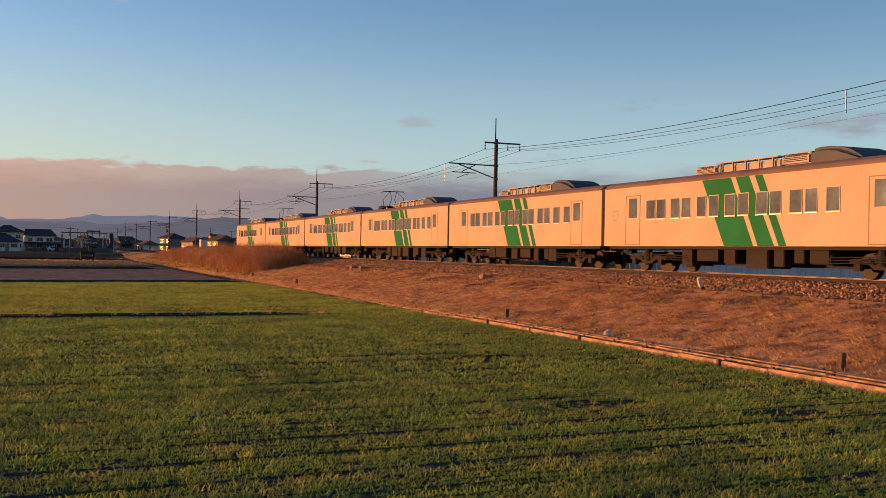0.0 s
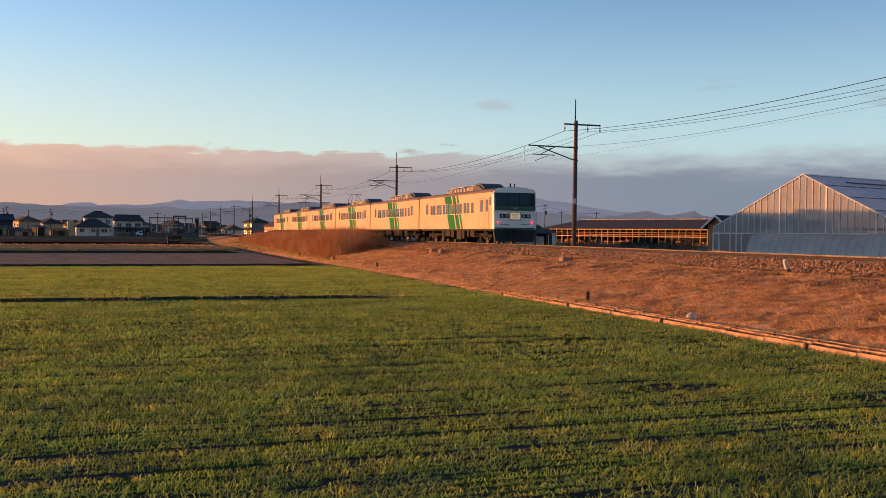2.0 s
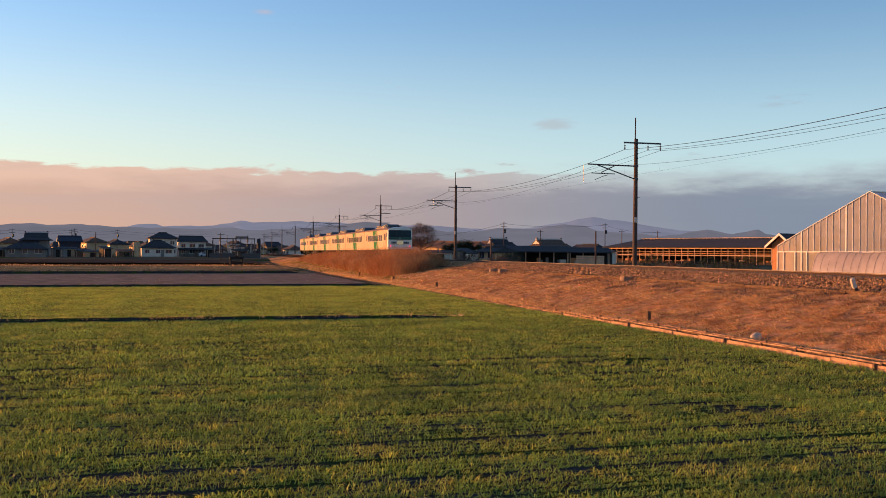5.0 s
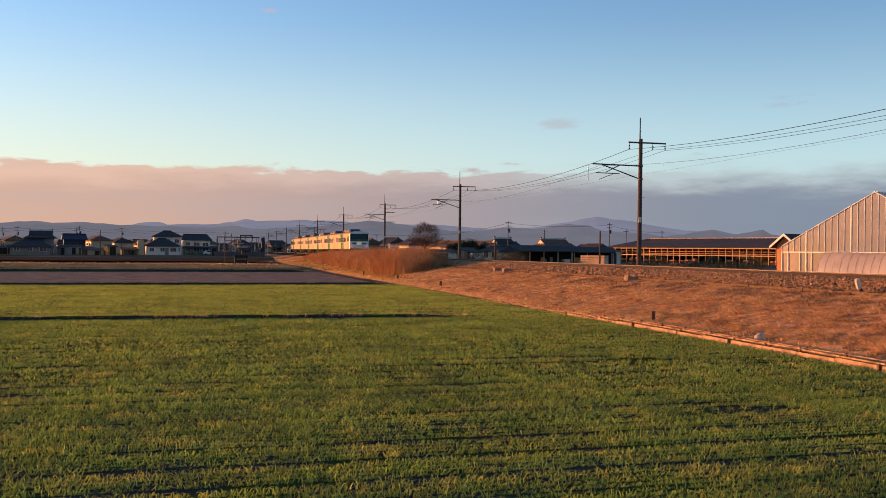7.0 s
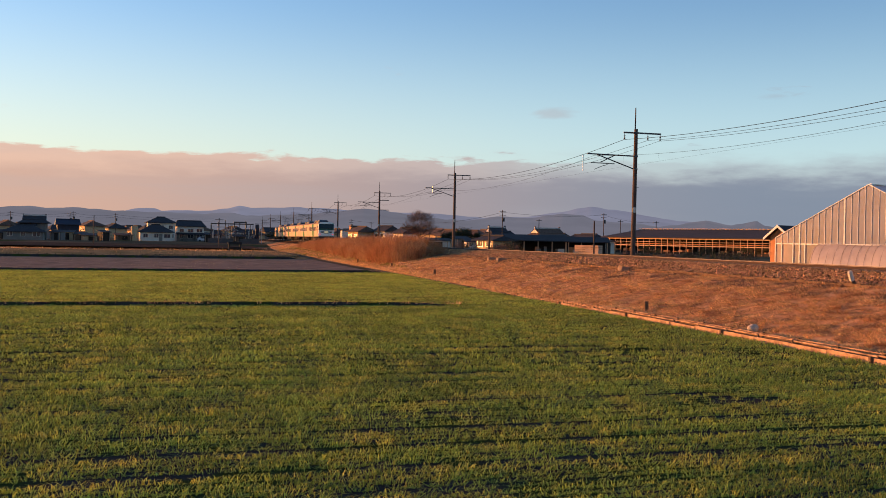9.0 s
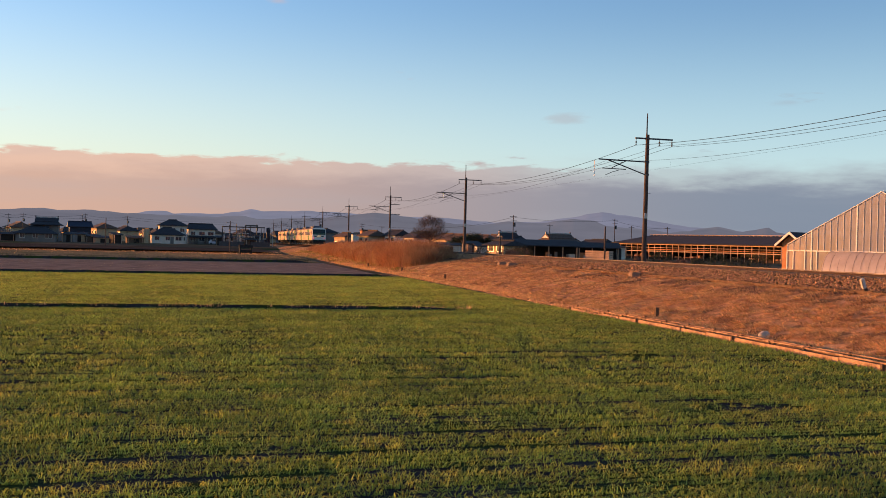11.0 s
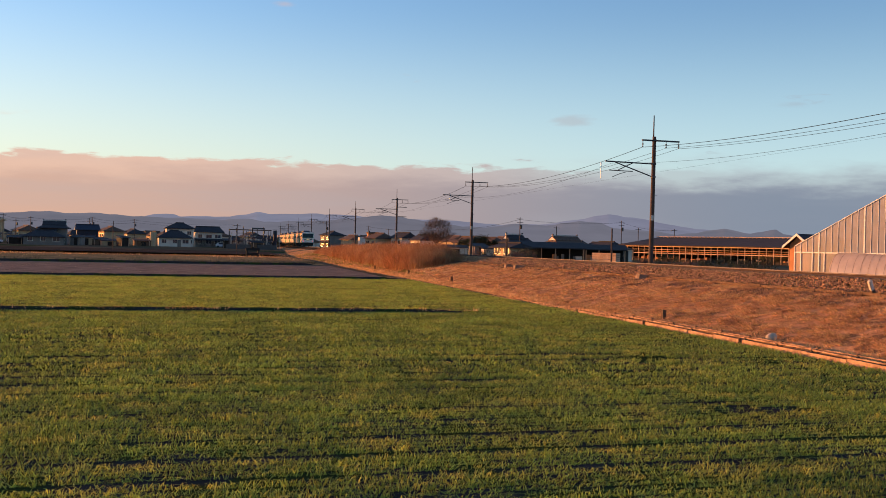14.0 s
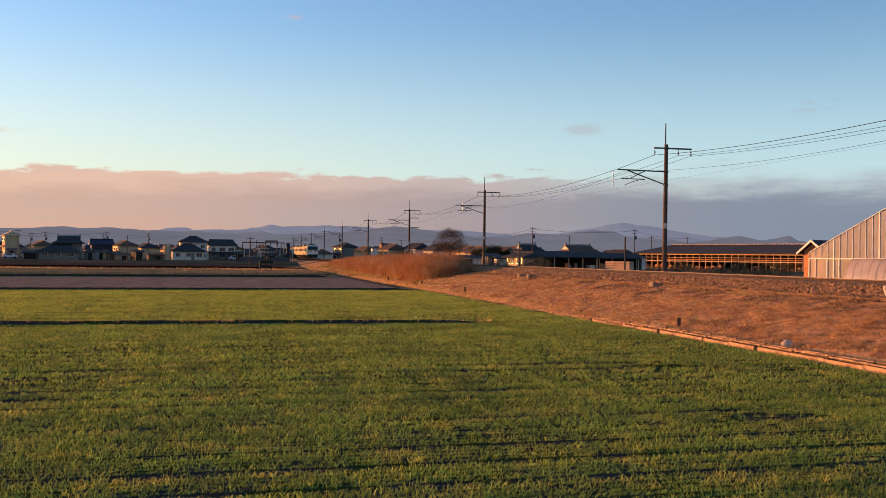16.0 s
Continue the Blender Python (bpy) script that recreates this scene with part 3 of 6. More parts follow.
# ---- track ----
def build_track():
    tr = thing("railway_track", "single railway track on concrete sleepers", "track", kind="structure")
    for side in (-0.56, 0.56):
        bm = B()
        x = TRACK_X + side
        extrude(bm, [(x - 0.065, 1.80), (x + 0.065, 1.80), (x + 0.065, 1.815), (x + 0.012, 1.83), (x + 0.012, 1.90), (x + 0.034, 1.91), (x + 0.034, 1.94), (x - 0.034, 1.94), (x - 0.034, 1.91), (x - 0.012, 1.90), (x - 0.012, 1.83), (x - 0.065, 1.815)], -40, 900)
        rail = part("rail", bm, M["rust"], tr)
        part("running_surface", box(B(), x - 0.03, x + 0.03, -40, 900, 1.941, 1.95), M["railtop"], rail, "polished rail head")
    bm = B()
    extrude(bm, [(-1.0, 1.70), (1.0, 1.70), (1.0, 1.795), (0.95, 1.815), (-0.95, 1.815), (-1.0, 1.795)], -0.12, 0.12)
    me = mesh_of(bm, M["concrete"])
    y = 5.0
    while y < 190:
        ob = new("sleeper", me)
        ob.parent, ob.matrix_basis = tr, pose(TRACK_X, y, 0.03)
        y += 0.64


# ---- overhead line ----
POLE_X, POLE_Y, POLE_STEP = 28.84, 65.72, 50.4


def catenary_pole(base_z):
    """Concrete mast with feeder cross-arm, lightning rod and one bracket over the track. Origin at its foot, on the pole's axis."""
    p = thing("catenary_pole", "brown concrete railway mast with feeder arm and track bracket", "utility pole", "masts along the track")
    z = -base_z
    part("mast", rod(B(), (0, 0, -0.3), (0, 0, 10.46 + z), 0.175, 0.125, 14), M["pole"], p, smooth=False)
    part("lightning_rod", rod(B(), (-0.06, 0, 10.0 + z), (-0.06, 0, 11.9 + z), 0.05, 0.035, 6), M["pole"], p)
    arm = part("feeder_arm", box(B(), -0.88, 1.82, -0.05, 0.05, 10.15 + z, 10.25 + z), M["steel"], p)
    for x in (-0.82, 0.87, 1.78):
        bm = B()
        rod(bm, (x, 0, 10.16 + z), (x, 0, 9.72 + z), 0.018, n=6)
        for k in range(3):
            rod(bm, (x, 0, 10.0 + z - 0.1 * k), (x, 0, 9.95 + z - 0.1 * k), 0.07, 0.04, 8)
        part("insulator", bm, M["steel"], arm)
    br = part("bracket", rod(B(), (0, 0, 8.62 + z), (-3.45, 0, 8.66 + z), 0.045, n=8), M["steel"], p)
    part("brace", rod(B(), (-0.05, 0, 7.74 + z), (-2.75, 0, 8.62 + z), 0.04, n=8), M["steel"], br)
    part("strut", rod(B(), (-1.45, 0, 8.64 + z), (-2.5, 0, 8.12 + z), 0.03, n=6), M["steel"], br)
    reg = rod(B(), (-1.5, 0, 8.05 + z), (-3.2, 0, 8.07 + z), 0.03, n=6)
    part("registration_arm", reg, M["steel"], br)
    bm = B()
    rod(bm, (-2.0, 0, 7.98 + z), (-2.4, 0, 7.86 + z), 0.02, n=6)
    rod(bm, (-2.4, 0, 7.86 + z), (-2.95, 0, 7.62 + z), 0.02, n=6)
    part("steady_arm", bm, M["steel"], br)
    for zz in (8.62, 7.74, 10.2):
        part("clamp", rod(B(), (0, 0, zz - 0.06 + z), (0, 0, zz + 0.06 + z), 0.17, n=12), M["steel"], p)
    part("number_plate", box(B(), -0.16, 0.04, -0.19, -0.17, 4.8 + z, 5.15 + z), M["white_wall"], p, "small white plate")
    part("step_bolt", rod(B(), (0.1, -0.1, 6.5 + z), (0.24, -0.22, 6.5 + z), 0.012, n=5), M["steel"], p)
    return p


def tube(verts, faces, pts, r, sides=4):
    base = len(verts)
    for x, y, z in pts:
        for k in range(sides):
            a = 2 * math.pi * k / sides + 0.6
            verts.append((x + r * math.cos(a), y, z + r * math.sin(a)))
    for i in range(len(pts) - 1):
        for k in range(sides):
            a, b = base + i * sides + k, base + i * sides + (k + 1) % sides
            faces.append((a, b, b + sides, a + sides))


def span(x, za, sag, ya, yb, n=16, xb=None):
    xb = x if xb is None else xb
    return [(x + (xb - x) * i / n, ya + (yb - ya) * i / n, za - 4 * sag * (i / n) * (1 - i / n)) for i in range(n + 1)]


def build_line():
    spots = [POLE_Y + POLE_STEP * k for k in range(-2, 9)]
    first = None
    for k, y in enumerate(spots):
        m = pose(POLE_X, y, 1.62, 0, 0.25 if k == 2 else 0.0, 0)
        if first is None:
            first = catenary_pole(1.62)
            first.matrix_basis = m
        else:
            other = copy_thing(first, m)
            if k == 4:
                for zz in (9.0, 7.45):
                    part("side_arm", box(B(), 0.0, 1.6, -0.05, 0.05, zz - 1.67, zz - 1.57), M["steel"], other)
    runs = (("feeder_wire", POLE_X - 0.82, 9.72, 0.85, 0.016), ("feeder_wire", POLE_X + 0.87, 9.72, 0.75, 0.011), ("feeder_wire", POLE_X + 1.78, 9.72, 0.75, 0.011),
            ("messenger_wire", 25.85, 8.55, 1.0, 0.008), ("contact_wire", 25.95, 7.50, 0.03, 0.0035))
    for name, x, z, sag, r in runs:
        v, f = [], []
        pts = []
        for a, b in zip(spots, spots[1:]):
            pts += span(x, z, sag, a, b)[:-1]
        tube(v, f, pts + [(x, spots[-1], z)], r)
        ob = raw(name, v, f, M["wire"])
        tagged(ob, "dark overhead wire strung between the masts", "wire", "wires along the track")
        if name == "messenger_wire":
            bm = B()
            for a in spots[:-1]:
                for k in range(1, 10):
                    s = k / 10
                    top = z - 4 * sag * s * (1 - s)
                    rod(bm, (x, a + POLE_STEP * s, top), (x + 0.08, a + POLE_STEP * s, 7.50), 0.0025, n=4)
            tagged(part("dropper", bm, M["wire"], ob), kind="stuff")
    for y, top, low in ((73.3, 9.26, 8.05), (31.2, 8.98, 8.1), (124.0, 9.3, 8.4)):
        bm = B()
        rod(bm, (POLE_X - 0.82, y, top), (POLE_X - 0.82, y, low), 0.028, n=8)
        ob = part("section_insulator", bm, M["porcelain"])
        tagged(ob, "slim white rod hanging from the overhead wires", "insulator")


build_track()
build_line()


# ---- train ----
HALF, CAR = 1.65, 20.0
SIDE_Z0, SIDE_Z1 = 1.08, 3.71
PAIRS = ((3.77, 4.45), (4.57, 5.23), (5.65, 6.28), (6.44, 7.08), (7.51, 8.12), (8.33, 8.93), (9.35, 9.98), (10.17, 10.78), (11.24, 11.86), (12.02, 12.62), (13.07, 13.71), (13.88, 14.47), (14.91, 15.54))
STRIPES = ((7.84, 9.70, 9.32, 11.09), (9.98, 10.79, 11.35, 12.27), (11.12, 11.57, 12.52, 12.94))
PROFILE = [(-HALF, SIDE_Z0), (-HALF, SIDE_Z1), (-HALF + 0.05, 3.76)]
ROOF = [(-HALF + 0.02, 3.75), (-HALF + 0.10, 3.86), (-1.25, 3.98), (-0.7, 4.06), (0, 4.09), (0.7, 4.06), (1.25, 3.98), (HALF - 0.10, 3.86), (HALF - 0.02, 3.75)]


def side_quad(bm, corners, x, thick=0.006):
    """A thin plate on a car's side: corners (y, z), from x outwards."""
    s = -1 if x < 0 else 1
    lo = [bm.verts.new((x, y, z)) for y, z in corners]
    hi = [bm.verts.new((x + s * thick, y, z)) for y, z in corners]
    bm.faces.new(hi)
    for i in range(len(lo)):
        j = (i + 1) % len(lo)
        bm.faces.new((lo[i], lo[j], hi[j], hi[i]))
    bmesh.ops.recalc_face_normals(bm, faces=bm.faces)
    return bm


def ring(bm, x, y0, y1, z0, z1, t, depth):
    s = -1 if x < 0 else 1
    xa, xb = sorted((x, x + s * depth))
    for a, b, c, d in ((y0, y1, z0, z0 + t), (y0, y1, z1 - t, z1), (y0, y0 + t, z0 + t, z1 - t), (y1 - t, y1, z0 + t, z1 - t)):
        box(bm, xa, xb, a, b, c, d)
    return bm


def car_window(car, x, y0, y1, z0=2.26, z1=3.06):
    w = part("window", ring(B(), x, y0 - 0.02, y1 + 0.02, z0 - 0.02, z1 + 0.02, 0.03, 0.016), M["sash"], car)
    s = -1 if x < 0 else 1
    part("sill", box(B(), min(x, x + s * 0.03), max(x, x + s * 0.03), y0 - 0.02, y1 + 0.02, z0 - 0.045, z0 - 0.015), M["alu"], w)
    part("pane", side_quad(B(), [(y0, z0), (y1, z0), (y1, z1), (y0, z1)], x, 0.010), M["glass"], w)


def car_door(car, x, y0, y1, z0=1.16, z1=3.28, pane=True):
    s = -1 if x < 0 else 1
    door = part("door", side_quad(B(), [(y0, z0), (y1, z0), (y1, z1 - 0.06), (y1 - 0.06, z1), (y0 + 0.06, z1), (y0, z1 - 0.06)], x, 0.005), M["cream"], car)
    part("seal", ring(B(), x, y0 - 0.035, y1 + 0.035, z0 - 0.035, z1 + 0.035, 0.035, 0.012), M["seam"], door)
    c, h = (y0 + y1) / 2, (y1 - y0) * 0.30
    part("pane", side_quad(B(), [(c - h, 2.33), (c + h, 2.33), (c + h, 3.19), (c - h, 3.19)], x + s * 0.005, 0.008), M["glass"], door)


def bogie(car, y):
    b = part("bogie", box(B(), -1.12, 1.12, y - 0.35, y + 0.35, 0.50, 0.85, 0.04), M["chassis"], car)
    for side in (-1, 1):
        bm = B()
        extrude(bm, [(y - 1.45, 0.50), (y - 1.45, 0.66), (y - 0.6, 0.70), (y - 0.35, 0.50), (y + 0.35, 0.50), (y + 0.6, 0.70), (y + 1.45, 0.66), (y + 1.45, 0.50), (y + 0.6, 0.50), (y + 0.35, 0.33), (y - 0.35, 0.33), (y - 0.6, 0.50)], side * 1.02, side * 1.14, "x")
        part("side_frame", bm, M["under"], b)
        for dy in (-1.05, 1.05):
            part("axle_box", box(B(), side * 1.10 - 0.10, side * 1.10 + 0.10, y + dy - 0.17, y + dy + 0.17, 0.28, 0.60, 0.03), M["under"], b)
            bm = B()
            rod(bm, (side * 0.50, y + dy, 0.43), (side * 0.64, y + dy, 0.43), 0.43, n=24)
            rod(bm, (side * 0.46, y + dy, 0.43), (side * 0.50, y + dy, 0.43), 0.46, n=24)
            part("wheel", bm, M["wheelset"], b)
        part("spring", rod(B(), (side * 1.08, y, 0.45), (side * 1.08, y, 0.95), 0.17, n=10), M["chassis"], b)
    for dy in (-1.05, 1.05):
        part("axle", rod(B(), (-0.9, y + dy, 0.43), (0.9, y + dy, 0.43), 0.08, n=10), M["chassis"], b)


def pantograph(car, y):
    p = part("pantograph", box(B(), -0.75, 0.75, y - 0.7, y + 0.7, 4.18, 4.24), M["chassis"], car)
    for sx in (-0.55, 0.55):
        bm = B()
        rod(bm, (sx, y - 0.65, 4.24), (sx * 0.9, y - 1.15, 4.85), 0.025, n=6)
        rod(bm, (sx, y + 0.65, 4.24), (sx * 0.9, y + 1.15, 4.85), 0.025, n=6)
        rod(bm, (sx * 0.9, y - 1.15, 4.85), (sx * 0.5, y, 5.42), 0.02, n=6)
        rod(bm, (sx * 0.9, y + 1.15, 4.85), (sx * 0.5, y, 5.42), 0.02, n=6)
        part("linkage", bm, M["chassis"], p)
    bm = B()
    for dy in (-0.14, 0.14):
        rod(bm, (-0.85, y + dy, 5.45), (0.85, y + dy, 5.45), 0.025, n=6)
    rod(bm, (-0.85, y, 5.45), (-1.0, y, 5.28), 0.02, n=6)
    rod(bm, (0.85, y, 5.45), (1.0, y, 5.28), 0.02, n=6)
    part("contact_bow", bm, M["chassis"], p)
    for sx in (-0.5, 0.5):
        part("insulator", rod(B(), (sx, y, 4.05), (sx, y, 4.18), 0.09, n=8), M["porcelain"], p)
    box_ = part("roof_equipment", box(B(), -0.45, 0.45, y + 1.6, y + 2.5, 4.02, 4.38, 0.05), M["chassis"], car)


def cooler(car):
    c = part("air_conditioner", box(B(), -0.95, 0.95, 12.2, 13.75, 3.95, 4.36, 0.12), M["unit"], car, "weathered beige roof cooling unit")
    part("louvre_box", box(B(), -0.95, 0.95, 6.7, 8.35, 3.95, 4.46, 0.12), M["unit"], c)
    part("centre_case", box(B(), -0.88, 0.88, 8.4, 12.15, 3.98, 4.30, 0.03), M["unit"], c)
    part("walkway_board", box(B(), -1.0, -0.55, 8.4, 12.2, 4.37, 4.42), M["unit"], c)
    for k in range(5):
        part("bracket", box(B(), -0.99, -0.93, 8.7 + 0.8 * k, 8.76 + 0.8 * k, 4.0, 4.37), M["unit"], c)
    for k in range(5):
        part("louvre", box(B(), -0.962, -0.948, 6.9, 8.15, 4.14 + 0.06 * k, 4.165 + 0.06 * k), M["chassis"], c)
        part("louvre", box(B(), -0.962, -0.948, 12.4, 13.5, 4.10 + 0.05 * k, 4.12 + 0.05 * k), M["chassis"], c)
    bm = B()
    out = [(4.25, 3.98), (4.5, 4.16), (4.9, 4.36), (5.4, 4.50), (5.9, 4.56), (6.4, 4.56), (6.68, 4.52), (6.68, 3.98)]
    extrude(bm, out, -0.98, 0.98, "x")
    rim = [e for e in bm.edges if abs(e.verts[0].co.x - e.verts[1].co.x) < 0.01 and min(e.verts[0].co.z, e.verts[1].co.z) > 4.0]
    bmesh.ops.bevel(bm, geom=rim, offset=0.16, segments=3, affect="EDGES")
    part("dome", bm, M["dome"], c, "dark fan housing")


def underfloor(car, rs):
    spec = [(5.3, 6.3), (6.5, 7.2), (7.5, 8.3), (8.5, 10.0), (10.3, 11.2), (11.5, 13.0), (13.3, 14.3)]
    for a, b in spec:
        d, z0 = rs.uniform(0.0, 0.25), rs.uniform(0.26, 0.5)
        part("equipment_box", box(B(), -1.42 + d, -0.2, a, b - rs.uniform(0, 0.25), z0, 1.02, 0.03), M["under"], car)
        part("equipment_box", box(B(), 0.2, 1.42 - d, a, b - 0.1, z0 + 0.05, 1.02, 0.03), M["under"], car)
    # added dark box that closes the bright view through under the car
    part("centre_filler", box(B(), -0.18, 0.18, 4.7, 15.2, 0.34, 1.0), M["chassis"], car)
    part("sole_bar", box(B(), -1.5, 1.5, 0.5, 19.6, 0.96, 1.10), M["chassis"], car)
    for k in range(3):
        part("pipe", rod(B(), (-1.3, 13.6 + 0.05 * k, 0.5 + 0.1 * k), (-1.3, 17.8, 0.6 + 0.08 * k), 0.02, n=5), M["chassis"], car)
        part("pipe", rod(B(), (-1.3, 2.2, 0.6 + 0.08 * k), (-1.3, 5.4, 0.5 + 0.1 * k), 0.02, n=5), M["chassis"], car)
    part("air_tank", rod(B(), (-1.15, 3.9 + 1.3, 0.62), (-1.15, 5.25, 0.62), 0.2, n=12), M["under"], car)


def car_body(car, y0, y1, rs):
    bm = B()
    extrude(bm, PROFILE + [(-x, z) for x, z in PROFILE[::-1]], y0, y1)
    part("body", bm, M["cream"], car, "cream-painted steel body")
    bm = B()
    extrude(bm, ROOF + [(HALF - 0.02, 3.72), (-HALF + 0.02, 3.72)], y0 + 0.02, y1 - 0.02)
    part("roof", bm, M["roofing"], car, "dull brown roof")
    for s in (-1, 1):
        part("gutter", box(B(), s * HALF - 0.03, s * HALF + 0.03, y0, y1, 3.70, 3.745), M["roofing"], car)
        x = s * HALF
        for a, b, c, d in STRIPES:
            part("stripe", side_quad(B(), [(CAR - a, SIDE_Z1 - 0.02), (CAR - b, SIDE_Z1 - 0.02), (CAR - d, SIDE_Z0 + 0.01), (CAR - c, SIDE_Z0 + 0.01)], x, 0.004), M["green"], car, "slanting green stripe")


def plain_ends(car, y0, y1):
    for y, d in ((y0, -1), (y1, 1)):
        a, b = sorted((y + d * 0.005, y + d * 0.26))
        part("gangway", box(B(), -0.62, 0.62, a, b, 1.15, 3.25, 0.03), M["rubber"], car)
        part("coupler", box(B(), -0.15, 0.15, a, b, 0.75, 1.0), M["chassis"], car)
        part("end_frame", box(B(), -HALF + 0.006, HALF - 0.006, min(y, y + d * 0.03), max(y, y + d * 0.03), SIDE_Z0, 3.70), M["seam"], car)


def cab_end(car, y0, d):
    """The driver's end: d = -1 faces backwards, +1 forwards."""
    cab = part("cab_face", B(), M["face"], car, "pale grey steel face")
    bm = B()
    outer = [(-HALF, SIDE_Z0), (-HALF, 3.60), (-HALF + 0.12, 3.80), (-1.2, 3.97), (-0.6, 4.06), (0.6, 4.06), (1.2, 3.97), (HALF - 0.12, 3.80), (HALF, 3.60), (HALF, SIDE_Z0)]
    rings = []
    for off, inset, rake in ((0.0, 0.0, 0.0), (0.16, 0.012, 0.0), (0.27, 0.05, 0.0), (0.33, 0.12, 0.0)):
        row = []
        for x, z in outer:
            s = 1 - inset / HALF
            zz = z if z <= SIDE_Z0 + 0.01 else min(z, 4.06 - inset * 0.9)
            back = 0.16 * max(0, (zz - 2.7)) / 1.3 * (off / 0.33)
            row.append(bm.verts.new((x * s, y0 + d * (off - back), zz)))
        rings.append(row)
    for a, b in zip(rings, rings[1:]):
        for i in range(len(outer)):
            j = (i + 1) % len(outer)
            bm.faces.new((a[i], a[j], b[j], b[i]))
    bm.faces.new(rings[-1])
    bmesh.ops.recalc_face_normals(bm, faces=bm.faces)
    bm.to_mesh(cab.data)
    bm.free()
    f = y0 + d * 0.33

    def plate(name, x0, x1, z0, z1, proud, mat, label="", parent=cab, bevel=0.0):
        def yy(z):
            return f - d * 0.16 * max(0, (z - 2.7)) / 1.3
        b = B()
        q = []
        for p in (-0.02, proud):
            q.append([b.verts.new((x, yy(z) + d * p, z)) for x, z in ((x0, z0), (x1, z0), (x1, z1), (x0, z1))])
        b.faces.new(q[0])
        b.faces.new(q[1])
        for i in range(4):
            b.faces.new((q[0][i], q[0][(i + 1) % 4], q[1][(i + 1) % 4], q[1][i]))
        bmesh.ops.recalc_face_normals(b, faces=b.faces)
        return part(name, b, mat, parent, label)

    plate("windscreen_surround", -1.50, 1.50, 2.74, 3.66, 0.006, M["chassis"], "black window band")
    for x0, x1 in ((-1.46, -0.52), (-0.46, 0.30), (0.36, 1.46)):
        plate("windscreen", x0, x1, 2.80, 3.60, 0.012, M["teal"])
    plate("green_band", -1.53, 1.53, 2.40, 2.735, 0.008, M["deepgreen"], "dark green band below the windscreen")
    bm = B()
    for s in (-1, 1):
        vs = [(0.0, 2.50), (s * 0.06, 2.52), (s * 0.24, 2.66), (s * 0.12, 2.62), (0.0, 2.54)]
        bm.faces.new([bm.verts.new((x, f + d * 0.014, z)) for x, z in vs])
    part("emblem", bm, M["lens"], cab, "small winged silver emblem")
    for s in (-1, 1):
        h = plate("headlight", s * 0.50, s * 1.16, 1.88, 2.14, 0.010, M["chassis"], "black headlight panel")
        for k in range(2):
            cx = s * (0.66 + 0.33 * k)
            part("lamp", rod(B(), (cx, f + d * 0.0, 2.01), (cx, f + d * 0.03, 2.01), 0.085, 0.075, 16), M["lens"], h)
        part("tail_light", rod(B(), (s * 1.28, f, 1.56), (s * 1.28, f + d * 0.04, 1.56), 0.08, 0.07, 14), M["redlamp"], cab, "glowing red tail light")
        plate("grab_bar", s * 0.42, s * 1.10, 1.40, 1.425, 0.03, M["chassis"])
        part("corner_trim", box(B(), s * (HALF - 0.1) - 0.03, s * (HALF - 0.1) + 0.03, y0 + d * 0.22 - 0.02, y0 + d * 0.22 + 0.02, SIDE_Z0 + 0.1, 2.4), M["face"], cab)
    sign = plate("destination_board", -0.42, 0.42, 1.72, 2.30, 0.018, M["seam"])
    plate("blind", -0.37, 0.37, 1.77, 2.25, 0.026, M["blind"], "lit yellow train name board", sign)
    for z in (1.86, 2.0, 2.12):
        plate("lettering", -0.28, 0.28, z, z + 0.035, 0.029, M["seam"], "", sign)
    plate("lower_band", -1.53, 1.53, SIDE_Z0 + 0.01, SIDE_Z0 + 0.10, 0.009, M["deepgreen"])
    skirt = B()
    extrude(skirt, [(-1.58, 1.06), (1.58, 1.06), (1.45, 0.18), (-1.45, 0.18)], f - d * 0.30, f - d * 0.06)
    part("skirt", skirt, M["skirt"], car, "near-black green skirt plate")
    bm = B()
    box(bm, -0.16, 0.16, min(f, f + d * 0.35), max(f, f + d * 0.35), 0.74, 1.0, 0.03)
    box(bm, -0.5, 0.5, min(f, f + d * 0.06), max(f, f + d * 0.06), 0.55, 1.02)
    part("coupler", bm, M["chassis"], car)
    bm = B()
    for x in (-0.75, -0.6, 0.6, 0.75):
        rod(bm, (x, f, 0.95), (x * 0.9, f + d * 0.14, 0.55), 0.03, n=6)
    part("air_hose", bm, M["chassis"], car)
    bm = B()
    rod(bm, (0.05, y0 - d * 0.9, 4.05), (0.05, y0 - d * 0.9, 4.38), 0.06, n=8)
    rod(bm, (0.3, y0 - d * 0.7, 4.05), (0.3, y0 - d * 0.7, 4.30), 0.035, n=8)
    ball(bm, (0.3, y0 - d * 0.7, 4.30), 0.07, sub=1)
    part("roof_aerial", bm, M["chassis"], car)


